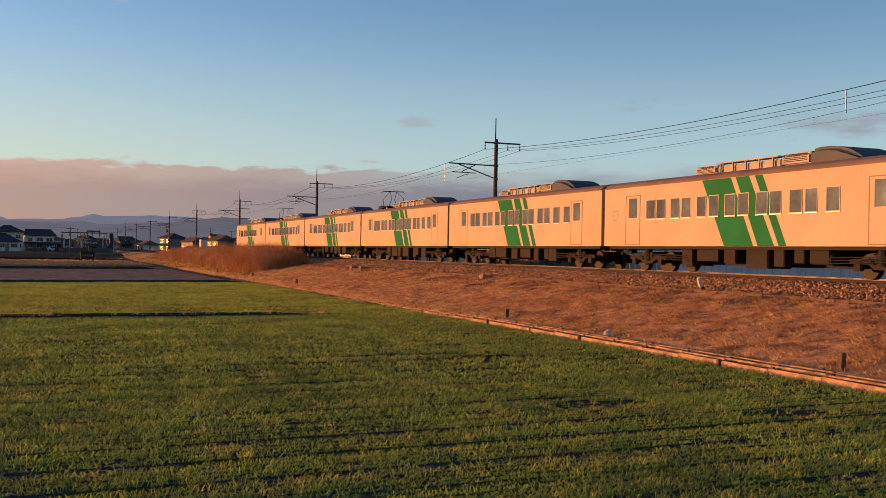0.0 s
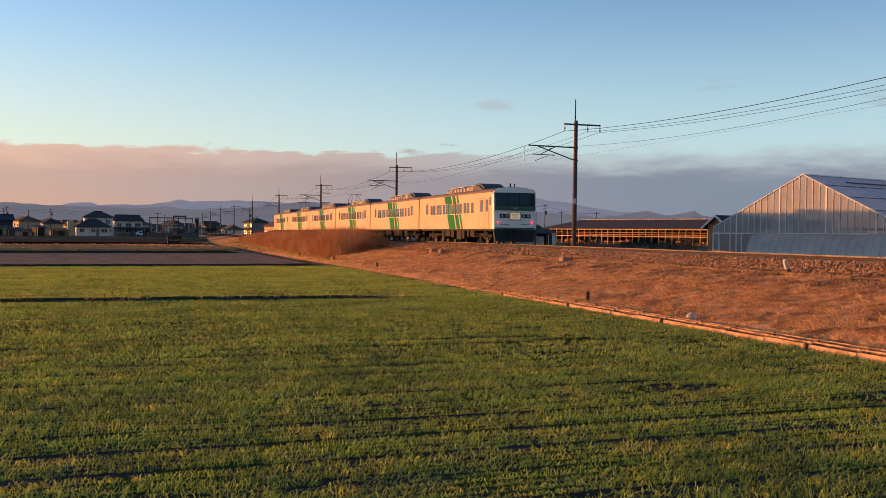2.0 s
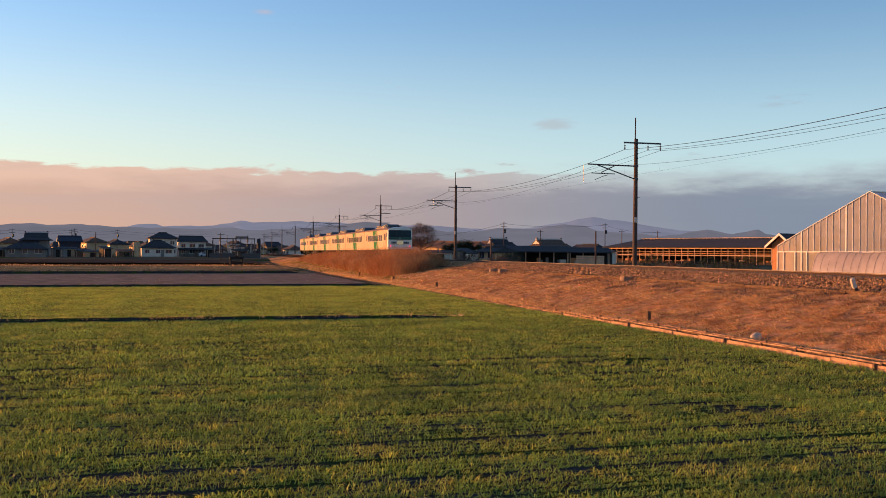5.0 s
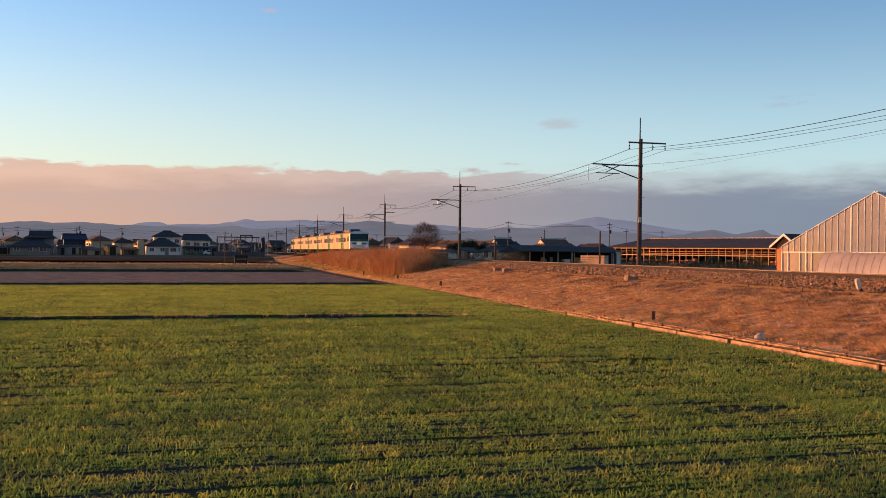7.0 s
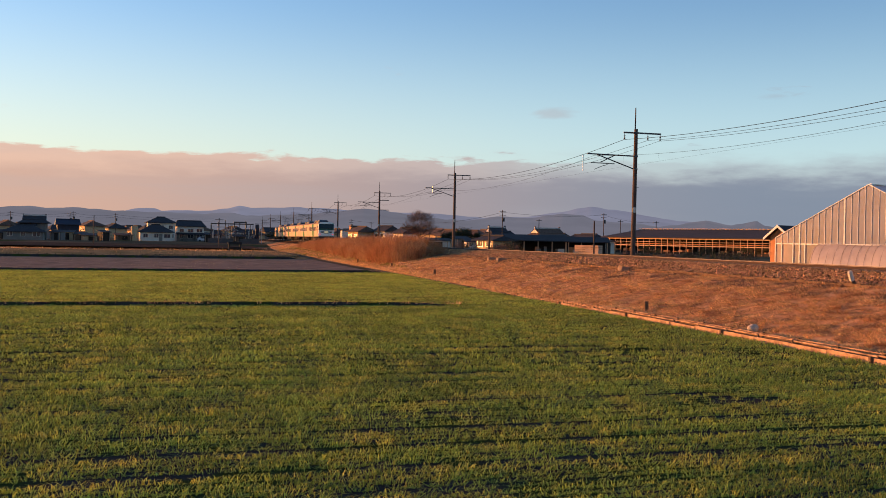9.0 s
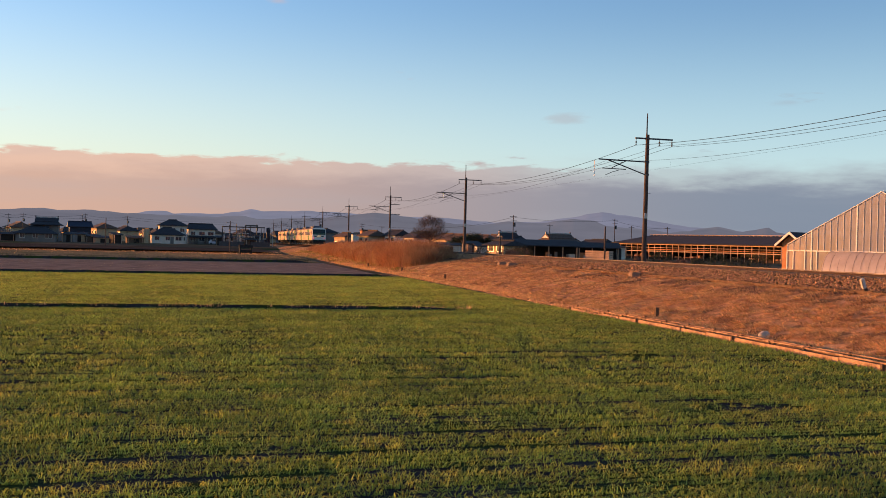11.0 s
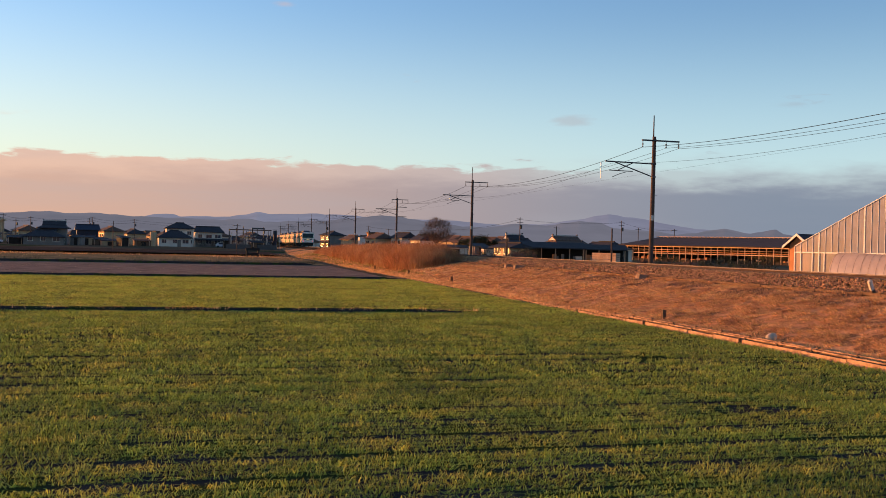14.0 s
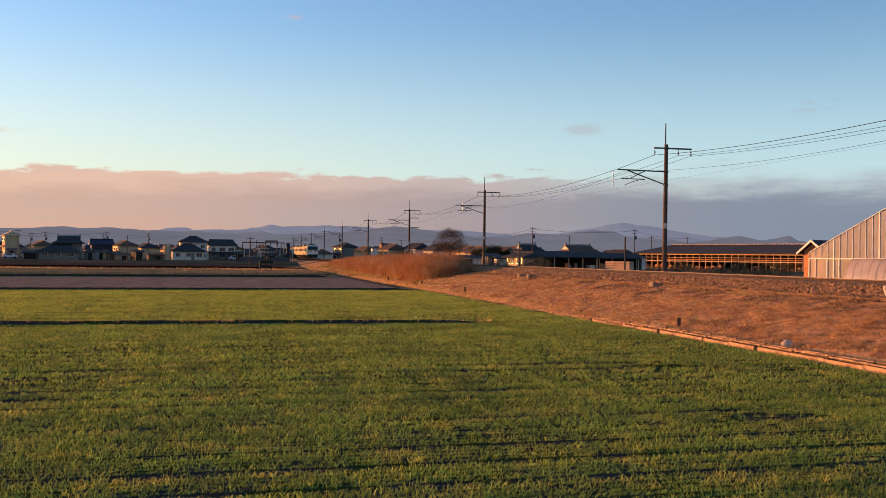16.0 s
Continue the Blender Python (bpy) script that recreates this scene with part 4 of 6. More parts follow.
def train_car(kind, k):
    """kind: tail, middle or head. Origin on the rails at the car's rear end."""
    rs = random.Random(40 + k)
    words = {"tail": "rear cream train car with green stripes and red tail lights", "middle": "cream electric train car with slanting green stripes",
             "head": "leading cream train car with slanting green stripes"}[kind]
    car = thing("train_car", words, "train car", "cars of the train")
    y0, y1 = (0.35 if kind == "tail" else 0.16), (19.65 if kind == "head" else 19.84)
    car_body(car, y0, y1, rs)
    plain_ends(car, y0, y1) if kind == "middle" else None
    for s in (-1, 1):
        x = s * HALF
        gone = (14.91,) if kind == "head" else ()
        for a, b in PAIRS:
            if a not in gone:
                car_window(car, x, CAR - b, CAR - a)
        extra = 16.05 if kind == "middle" else 0
        if extra:
            car_window(car, x, CAR - extra - 0.6, CAR - extra)
        car_door(car, x, CAR - 3.22, CAR - 2.08)
        car_door(car, x, CAR - 17.95, CAR - 16.86)
        if kind == "tail":
            car_door(car, x, CAR - 18.92, CAR - 18.25)
            car_window(car, x, CAR - 19.44, CAR - 19.12, 2.75, 3.36)
        bm = B()
        z = 2.55
        for y in (CAR - 1.35, CAR - 0.95):
            side_quad(bm, [(y - 0.03, z - 0.3), (y + 0.03, z - 0.3), (y + 0.03, z + 0.12), (y - 0.03, z + 0.12)], x, 0.005)
        for dz in (0.12, -0.3):
            side_quad(bm, [(CAR - 1.35, z + dz - 0.03), (CAR - 0.95, z + dz - 0.03), (CAR - 0.95, z + dz + 0.03), (CAR - 1.35, z + dz + 0.03)], x, 0.0055)
        part("company_mark", bm, M["grey"], car, "faded grey mark")
    if kind == "tail":
        cab_end(car, y0, -1)
        part("gangway", box(B(), -0.62, 0.62, y1 + 0.005, y1 + 0.16, 1.15, 3.25), M["rubber"], car)
    elif kind == "head":
        cab_end(car, y1, 1)
        part("gangway", box(B(), -0.62, 0.62, y0 - 0.16, y0 - 0.005, 1.15, 3.25), M["rubber"], car)
    for y in (3.1, 16.9):
        bogie(car, y)
    underfloor(car, rs)
    cooler(car)
    if kind == "middle" and k in (2, 4):
        pantograph(car, 16.6)
    return car


CARS = [train_car("tail", 0)] + [train_car("middle", k) for k in range(1, 5)] + [train_car("head", 5)]


def tail_y(t):
    """How far along the track the train's rear end stands."""
    return 22.85 + 24.0 * t - 0.321 * t * t


def motions():
    for k, car in enumerate(CARS):
        walk(car, [(t, pose(TRACK_X, tail_y(t) + CAR * k, RAIL_Z)) for t in [0.5 * i for i in range(33)]])


# ---- lineside ----
def bank_at(x):
    return float(bank_z(x))


def build_channel():
    ch = thing("drain_channel", "concrete drain channel edged with jointed boards along the field", "drain", kind="structure")
    front = mesh_of(box(B(), 0, 0.05, -0.872, 0.872, -0.12, 0.125, 0.008), M["board"])
    back = mesh_of(box(B(), 0.27, 0.315, -0.868, 0.868, -0.12, 0.13, 0.008), M["wood"])
    low = mesh_of(box(B(), 0.13, 0.18, -0.873, 0.873, 0.155, 0.195, 0.008), M["board"])
    high = mesh_of(box(B(), 0.29, 0.34, -0.873, 0.873, 0.205, 0.232, 0.006), M["board"])
    stake = mesh_of(box(B(), -0.03, 0.03, -0.045, 0.045, -0.15, 0.16, 0.006), M["wood"])
    rs = random.Random(8)
    for k in range(75):
        y = 2.6 + 1.755 * k
        sunk = 0.0 if y < 37 else min(0.17, 0.06 + 0.004 * (y - 37)) + rs.uniform(-0.05, 0.03)
        for name, me in (("kerb_board", front), ("back_board", back), ("rail", low), ("rail", high))[:4 if y < 50 else 2]:
            ob = new(name, me)
            ob.parent = ch
            ob.matrix_basis = pose(KERB_X + rs.uniform(-0.014, 0.014), y, rs.uniform(-0.018, 0.012) - sunk, rs.uniform(-0.5, 0.5), 0, rs.uniform(-0.35, 0.35))
        for dx in (0.155, 0.315) if y < 50 else ():
            ob = new("stake", stake)
            ob.parent, ob.matrix_basis = ch, pose(KERB_X + dx, y + 0.88, (0.03 if dx < 0.2 else 0.09) - sunk, rs.uniform(-5, 5), rs.uniform(-5, 5), 0)
        if k % 4 == 2:
            ob = new("stake", stake)
            ob.parent, ob.matrix_basis = ch, pose(KERB_X - 0.032, y + 0.88, 0.0 - sunk, rs.uniform(-4, 4), rs.uniform(-4, 4), 0)
    part("channel_bed", box(B(), KERB_X + 0.06, KERB_X + 0.27, -20, 134, -0.2, 0.0), M["chassis"], ch)


def stub_post(x, y, h, lean=0.0):
    p = part("marker_post", box(B(), -0.075, 0.075, -0.06, 0.06, -0.1, h, 0.012), M["wood"])
    p.matrix_basis = pose(x, y, bank_at(x), lean, lean * 0.5, 12)
    tagged(p, "short brown boundary post standing in dead grass", "post", "boundary posts")


def build_lineside():
    build_channel()
    for x, y, h, lean in ((16.2, 18.05, 0.40, 2), (16.2, 35.6, 0.36, -2), (16.3, 71.0, 0.42, 1), (16.4, 88.0, 0.4, 3), (16.3, 106.5, 0.4, 0)):
        stub_post(x, y, h, lean)
    bm = ball(B(), (0, 0, 0.08), 0.16, (1.1, 0.9, 0.8), 3)
    for v in bm.verts:
        v.co += v.normal * 0.02 * noise.noise(v.co * 9)
    ob = part("field_stone", bm, M["pale_stone"], smooth=True)
    ob.matrix_basis = pose(15.95, 27.6, bank_at(15.95) + 0.03)
    tagged(ob, "pale rounded stone beside the drain", "stone")
    mk = thing("distance_marker", "leaning white-topped concrete stake at the ballast edge", "marker", at=pose(22.62, 32.4, bank_at(22.6), 4, -24, 8))
    part("foot", box(B(), -0.08, 0.08, -0.07, 0.07, -0.1, 0.22, 0.01), M["wood"], mk, "dark stained foot")
    bm = box(B(), -0.08, 0.08, -0.07, 0.07, 0.22, 0.60, 0.03)
    part("head", bm, M["white_wall"], mk, "white painted head")
    for x, y, w in ((22.0, 73.7, 0.4), (22.05, 51.3, 0.28), (21.9, 76.2, 0.28)):
        bm = box(B(), -w, w, -0.22, 0.22, -0.15, 0.14, 0.03)
        ob = part("concrete_block", bm, M["concrete"])
        ob.matrix_basis = pose(x, y, bank_at(x) + 0.08, 0, 3, 8)
        tagged(ob, "worn concrete block set in the bank", "concrete block")
    cover = mesh_of(box(B(), -0.2, 0.2, -0.497, 0.497, -0.06, 0.045, 0.008), M["trough"])
    trough = thing("cable_trough", "dusty concrete cable trough along the ballast foot", "cable trough", kind="structure")
    for k in range(100):
        ob = new("trough_lid", cover)
        ob.parent = trough
        ob.matrix_basis = pose(22.45 + 0.02 * math.sin(k * 1.7), 12 + k * 1.0, bank_at(22.45) + 0.06 + 0.012 * math.sin(k * 2.3), 0, 4 + math.sin(k), 0.6 * math.sin(k * 3.1))


build_lineside()


# ---- greenhouse ----
def greenhouse():
    g = thing("greenhouse", "large twin-span plastic greenhouse with white glazing bars", "greenhouse", at=pose(48.8, 68.3, 0.88, 0, 0, 21))
    half, eave, top, depth, sill = 8.3, 2.58, 6.62, 50.0, 2.1

    def roof_z(y):
        return top - (top - eave) * abs(y) / half

    for k in range(3):
        c = -2 * half * k
        bays = 29
        ys = [c + half - 2 * half * i / bays for i in range(bays + 1)]
        for i, y in enumerate(ys):
            heavy = i % 7 == 4
            t = 0.05 if heavy else 0.016
            zt = roof_z(y - c)
            if zt > sill + 0.1:
                part("post" if heavy else "glazing_bar", box(B(), -0.05, 0.04, y - t, y + t, 0.0 if heavy else sill, zt), M["white_bar"], g)
        for a, b in zip(ys, ys[1:]):
            bm = B()
            bm.faces.new([bm.verts.new(p) for p in ((0, a, sill), (0, b, sill), (0, b, roof_z(b - c)), (0, a, roof_z(a - c)))])
            part("pane", bm, M["film"], g)
        for s in (-1, 1):
            bm = B()
            rod(bm, (-0.05, c, top), (-0.05, c + s * half, eave), 0.042, n=6)
            part("verge_bar", bm, M["white_bar"], g)
            n = 11
            for j in range(n):
                y0, y1 = c + s * half * j / n, c + s * half * (j + 1) / n
                bm = B()
                e = 0.012 * (j % 2)
                bm.faces.new([bm.verts.new(p) for p in ((0, y0, roof_z(y0 - c) + e), (depth, y0, roof_z(y0 - c) + e), (depth, y1, roof_z(y1 - c) + e), (0, y1, roof_z(y1 - c) + e))])
                part("roof_panel", bm, M["roof_film"], g)
        for j in range(1, 5):
            zz = sill + (top - sill) * j / 5
            w = half * (top - zz) / (top - eave)
            w = min(w, half)
            part("purlin", box(B(), 0.25, 0.31, c - w, c + w, zz - 0.025, zz + 0.025), M["steel"], g)
        for j in range(6):
            x = 5 + 7.5 * j
            bm = B()
            rod(bm, (x, c + half, 0), (x, c + half, eave), 0.05, n=6)
            rod(bm, (x, c - half, 0), (x, c - half, eave), 0.05, n=6)
            rod(bm, (x, c - half, eave), (x, c, top - 0.05), 0.045, n=6)
            rod(bm, (x, c + half, eave), (x, c, top - 0.05), 0.045, n=6)
            rod(bm, (x, c - half, eave), (x, c + half, eave), 0.035, n=6)
            part("truss", bm, M["steel"], g)
        for s in (-1, 1):
            for q in (0.22, 0.45, 0.7):
                y = c + s * half * q
                part("roof_purlin", box(B(), 0.0, depth, y - 0.03, y + 0.03, roof_z(y - c) + 0.01, roof_z(y - c) + 0.05), M["steel"], g)
        for j in range(25):
            x = depth * j / 24
            for s in (-1, 1):
                part("rafter", rod(B(), (x, c, top + 0.03), (x, c + s * half, eave + 0.03), 0.022, n=4), M["white_bar"], g)
        part("ridge_cap", box(B(), 0.0, depth, c - 0.14, c + 0.14, top - 0.02, top + 0.05), M["alu"], g)
        part("ridge_vent", box(B(), 4.0, depth, c - 1.25, c - 1.12, roof_z(1.2) + 0.02, roof_z(1.2) + 0.12), M["steel"], g)
        part("gutter", box(B(), -0.1, depth, c - half - 0.12, c - half + 0.12, eave - 0.02, eave + 0.10), M["steel"], g)
    part("rail", box(B(), -0.09, 0.05, -4.7 * half, half, sill - 0.05, sill + 0.04), M["white_bar"], g)
    for y in (half, half - 0.6, half - 1.7, half - 2.8, half - 4.0):
        part("post", box(B(), -0.06, 0.05, y - 0.04, y + 0.04, 0, sill), M["white_bar"], g)
    bm = B()
    bm.faces.new([bm.verts.new(p) for p in ((0.02, half, 0), (0.02, 4.15, 0), (0.02, 4.15, sill), (0.02, half, sill))])
    part("side_sheet", bm, M["film"], g)
    bm = B()
    cols = []
    for y in np.linspace(4.15, -38, 70):
        row = []
        for a in range(9):
            q = math.pi / 2 * a / 8
            r = 1.0 + 0.015 * math.sin(y * 9)
            row.append(bm.verts.new((-1.25 * math.cos(q) * r - 0.06, y, sill * math.sin(q) * r)))
        cols.append(row)
    for a, b in zip(cols, cols[1:]):
        for i in range(8):
            bm.faces.new((a[i], b[i], b[i + 1], a[i + 1]))
    for y in np.arange(4.05, -38, -0.65):
        rib = B()
        arc = [(-1.27 * math.cos(math.pi / 2 * a / 8) - 0.06, y, (sill + 0.015) * math.sin(math.pi / 2 * a / 8)) for a in range(9)]
        for p, q in zip(arc, arc[1:]):
            rod(rib, p, q, 0.009, n=4)
        part("hoop", rib, M["steel"], g)
    part("lean_to_cover", bm, M["tunnel"], g, "sagging plastic lean-to cover", smooth=True)
    bm = B()
    bm.faces.new([cv for cv in [bm.verts.new((-1.25 * math.cos(math.pi / 2 * a / 8) - 0.06, 4.17, sill * math.sin(math.pi / 2 * a / 8))) for a in range(9)] + [bm.verts.new((-0.06, 4.17, 0))]])
    part("lean_to_end", bm, M["tunnel"], g)
    part("downpipe", rod(B(), (-0.14, -half, 0), (-0.14, -half, eave), 0.06, n=8), M["steel"], g)
    for s in (1, -1):
        bm = B()
        yy = half if s > 0 else -5 * half
        bm.faces.new([bm.verts.new(p) for p in ((0, yy, 0), (depth, yy, 0), (depth, yy, eave), (0, yy, eave))])
        part("side_wall", bm, M["film"], g)
    part("back_wall", box(B(), depth, depth + 0.05, -5 * half, half, 0, eave), M["film"], g)
    bm = B()
    rs = random.Random(4)
    for i in range(60):
        y, x = rs.uniform(-31, 6), rs.uniform(2, 20)
        box(bm, x, x + 0.6, y, y + 0.5, 0.0, rs.uniform(0.5, 1.5))
    tagged(part("planting_bed", bm, M["shrub"], g, "dim rows of crops inside"), kind="stuff")


greenhouse()


# ---- buildings ----
def slab_roof(bm, w, d, z0, z1, over, hip):
    """A pitched roof with thickness; hip: how far the ridge stops short of the gables."""
    w2, d2, t = w / 2 + over, d / 2 + over, 0.16
    lo = [(-w2, -d2, z0), (w2, -d2, z0), (w2, d2, z0), (-w2, d2, z0)]
    rl, rr = (-w2 + hip, 0, z1), (w2 - hip, 0, z1)
    base = [bm.verts.new(p) for p in lo]
    up = [bm.verts.new((x, y, z + t)) for x, y, z in lo]
    a, b = bm.verts.new(rl[:2] + (rl[2] + t,)), bm.verts.new(rr[:2] + (rr[2] + t,))
    bm.faces.new(base[::-1])
    for i in range(4):
        j = (i + 1) % 4
        bm.faces.new((base[i], base[j], up[j], up[i]))
    bm.faces.new((up[0], up[1], b, a))
    bm.faces.new((up[2], up[3], a, b))
    bm.faces.new((up[1], up[2], b))
    bm.faces.new((up[3], up[0], a))
    bmesh.ops.recalc_face_normals(bm, faces=bm.faces)
    return bm


def house_window(h, x, z, w, hh, y):
    f = part("window", box(B(), x - w / 2 - 0.08, x + w / 2 + 0.08, y - 0.07, y + 0.05, z - 0.08, z + hh + 0.08), M["alu"], h)
    part("pane", box(B(), x - w / 2, x - 0.03, y - 0.085, y - 0.075, z, z + hh), M["house_glass"], f)
    part("pane", box(B(), x + 0.03, x + w / 2, y - 0.085, y - 0.075, z, z + hh), M["house_glass"], f)


def house(x, y, top, w, d, wall, roof, label, storeys=2, turn=10, hip=2.5, skirt=True, pitch=1.7, annex=0):
    """A Japanese dwelling; top: height of its ridge in the place."""
    z = float(land_z(np.array(x * 1.0), np.array(y * 1.0)))
    h = thing("house", label, "house", "houses by the fields", at=pose(x, y, z, 0, 0, turn))
    eave = top - z - pitch
    part("wall", box(B(), -w / 2, w / 2, -d / 2, d / 2, -0.3, eave), M[wall], h)
    r = part("roof", slab_roof(B(), w, d, eave, eave + pitch, 0.65, hip), M[roof], h)
    ridge_len = w / 2 + 0.65 - hip
    part("ridge_tile", box(B(), -ridge_len, ridge_len, -0.16, 0.16, eave + pitch + 0.10, eave + pitch + 0.34), M[roof], r)
    f = -d / 2
    rs = random.Random(int(x * 7 + y))
    levels = [1.0] if storeys == 1 else [1.0, eave - 1.75]
    for zz in levels:
        n = 2 if w < 8 else 3
        for i in range(n):
            xx = -w / 2 + w * (i + 0.5) / n
            house_window(h, xx, zz, rs.choice((1.2, 1.7)), 1.05, f)
    if storeys == 2 and skirt:
        for s, ya, yb in ((1, f - 1.3, f + 0.02),):
            bm = B()
            extrude(bm, [(ya, eave * 0.5 - 0.12), (yb, eave * 0.5 + 0.40), (yb, eave * 0.5 + 0.26), (ya, eave * 0.5 - 0.26)], -w / 2 - 0.4, w / 2 + 0.4, "x")
            part("porch_roof", bm, M[roof], h)
    d_ = part("door", box(B(), w * 0.08, w * 0.08 + 1.0, f - 0.06, f + 0.02, 0, 2.05), M["grey_wall"], h)
    part("handle", box(B(), w * 0.08 + 0.1, w * 0.08 + 0.16, f - 0.10, f - 0.065, 0.95, 1.1), M["steel"], d_)
    if annex:
        part("annex", box(B(), -w / 2 - annex, -w / 2 - 0.01, f - 1.5, f + 4, -0.3, 2.6), M[wall], h)
        bm = slab_roof(B(), annex + 0.6, 6.0, 0, 1.5, 0.4, 1.0)
        bmesh.ops.translate(bm, verts=bm.verts, vec=(-w / 2 - annex / 2, f + 1.2, 2.6))
        part("annex_roof", bm, M[roof], h)
    return h


def farmhouse(x, y, top, w, d, wall, roof, label, turn):
    """An old farmhouse: a hipped skirt of tiles, a steeper gabled roof on it and a pale ridge."""
    z = float(land_z(np.array(x * 1.0), np.array(y * 1.0)))
    h = thing("house", label, "house", "houses by the fields", at=pose(x, y, z, 0, 0, turn))
    rise = 2.1
    eave = top - z - rise
    part("wall", box(B(), -w / 2, w / 2, -d / 2, d / 2, -0.3, eave + 0.3), M[wall], h)
    w2, d2, w3, d3, mid = w / 2 + 0.9, d / 2 + 0.9, w / 2 - 0.5, d * 0.26, eave + 0.95
    bm = B()
    rows = [[bm.verts.new((a * u, b * v, zz)) for a, b in ((-1, -1), (1, -1), (1, 1), (-1, 1))] for u, v, zz in ((w2, d2, eave), (w2, d2, eave + 0.16), (w3, d3, mid))]
    for lo, hi in zip(rows, rows[1:]):
        for i in range(4):
            bm.faces.new((lo[i], lo[(i + 1) % 4], hi[(i + 1) % 4], hi[i]))
    bm.faces.new(rows[0][::-1])
    bm.faces.new(rows[2])
    r = part("roof", bm, M[roof], h)
    part("upper_roof", extrude(B(), [(-d3 - 0.3, mid - 0.12), (d3 + 0.3, mid - 0.12), (d3 + 0.3, mid + 0.04), (0, eave + rise), (-d3 - 0.3, mid + 0.04)], -w3 - 0.35, w3 + 0.35, "x"), M[roof], r)
    part("ridge_tile", box(B(), -w3 - 0.4, w3 + 0.4, -0.17, 0.17, eave + rise - 0.1, eave + rise + 0.2), M["ridge_plaster"], r, "pale plastered ridge")
    for s in (-1, 1):
        part("gable", extrude(B(), [(-d3 + 0.1, mid), (d3 - 0.1, mid), (0, eave + rise - 0.3)], s * (w3 + 0.352), s * (w3 + 0.40), "x"), M["white_wall"], r)
        part("ridge_end", box(B(), s * (w3 + 0.2) - 0.15, s * (w3 + 0.2) + 0.15, -0.2, 0.2, eave + rise + 0.2, eave + rise + 0.42), M[roof], r)
    for i in range(3):
        house_window(h, -w / 2 + w * (i + 0.5) / 3, 0.7, 1.6, 1.3, -d / 2)
    part("porch_roof", extrude(B(), [(-d / 2 - 2.0, eave - 0.75), (-d / 2, eave - 0.25), (-d / 2, eave - 0.12), (-d / 2 - 2.0, eave - 0.62)], -w / 2 - 0.3, w * 0.15, "x"), M[roof], h)
    return h


def garden_shed(x, y, w, d, hh, turn, wall, roof):
    z = float(land_z(np.array(x * 1.0), np.array(y * 1.0)))
    s = thing("garden_shed", "low dim shed with a lean-to roof among the houses", "shed", "sheds among the houses", at=pose(x, y, z, 0, 0, turn))
    part("wall", box(B(), -w / 2, w / 2, -d / 2, d / 2, -0.2, hh), M[wall], s)
    part("roof", extrude(B(), [(-d / 2 - 0.4, hh + 0.02), (d / 2 + 0.3, hh + 0.55), (d / 2 + 0.3, hh + 0.65), (-d / 2 - 0.4, hh + 0.12)], -w / 2 - 0.3, w / 2 + 0.3, "x"), M[roof], s)
    part("door", box(B(), -w * 0.1, w * 0.22, -d / 2 - 0.05, -d / 2 - 0.005, 0, min(2.0, hh - 0.2)), M["under"], s)
    for k in (-0.42, 0.4):
        part("post", box(B(), w * k - 0.06, w * k + 0.06, -d / 2 - 0.35, -d / 2 - 0.23, -0.2, hh + 0.02), M["rail_wood"], s)


def front_house():
    """The low hipped house that stands in front of the two-storeyed one."""
    h = house(-11.6, 322.0, 5.6, 9.2, 7, "white_wall", "tile", "white bungalow with a dark hipped tile roof", 1, 6, 4.0, pitch=2.2)
    part("water_tank", rod(B(), (-6.2, -3, -0.3), (-6.2, -3, 4.2), 1.0, n=14), M["tan_wall"], h, "sunlit tan round tank")


house(-10.4, 331, 8.0, 8.0, 7, "white_wall", "tile", "white two-storey house with dark hipped roof", 2, 6, 3.4, skirt=False)
front_house()
two_tone = house(-2.0, 340, 7.2, 8.2, 7, "white_wall", "tile", "white and grey two-storey house with dark roof", 2, 8, 1.0)
farmhouse(-42.0, 297, 7.2, 6.2, 7, "grey_wall", "tile", "old grey farmhouse with tiered dark roofs", 4)
part("lower_cladding", box(B(), -4.16, 4.16, -3.56, 3.56, -0.3, 2.55), M["grey_wall"], two_tone, "grey ground-floor cladding")
house(-43.5, 290, 4.4, 9.6, 7, "grey_wall", "tile", "low grey farm building with hipped roof", 1, 4, 3.5)
house(-62.1, 375, 6.4, 8.0, 7, "tan_wall", "brown_roof", "tan two-storey house catching the low sun", 2, -66, 1.2)
house(-40.5, 358, 7.0, 6.6, 6, "blue_sheet", "blue_sheet", "barn clad in dark blue sheeting", 1, 10, 0.3)
house(-35.1, 378, 6.9, 8.2, 7, "tan_wall", "brown_roof", "tan house with a brown roof", 2, -66, 2.4)
house(-29.2, 399, 6.4, 8.6, 7, "tan_wall", "tile", "cream two-storey house with dark roof", 2, -66, 2.5)
house(-22.6, 419, 5.8, 6.0, 6, "tan_wall", "brown_roof", "small orange-lit tiled house", 2, -66, 1.5)
house(-78.9, 412, 10.2, 4.6, 5, "tan_wall", "tan_wall", "tall narrow ochre building in full sun", 2, -66, 1.2)
house(-95, 395, 7.0, 9, 7, "white_wall", "tile", "white house behind the fields", 2, 12, 2.5)
house(-112, 380, 6.4, 10, 8, "grey_wall", "tile", "grey house with dark hipped roof", 2, 12, 3.0)
house(18.0, 400, 5.2, 9.0, 6, "grey_wall", "tile", "grey house behind the switchyard", 1, 5, 2)
house(47.4, 427, 8.1, 7.6, 7, "grey_wall", "tile", "grey two-storey house with dark roof", 2, -66, 3.0)
house(52.0, 397, 6.4, 8.0, 6, "tan_wall", "brown_roof", "low tan house with brown roof", 1, -66, 1.5)
house(60.0, 420, 6.6, 9.0, 6, "white_wall", "brown_roof", "pale house with a brown roof", 2, -66, 1.5)
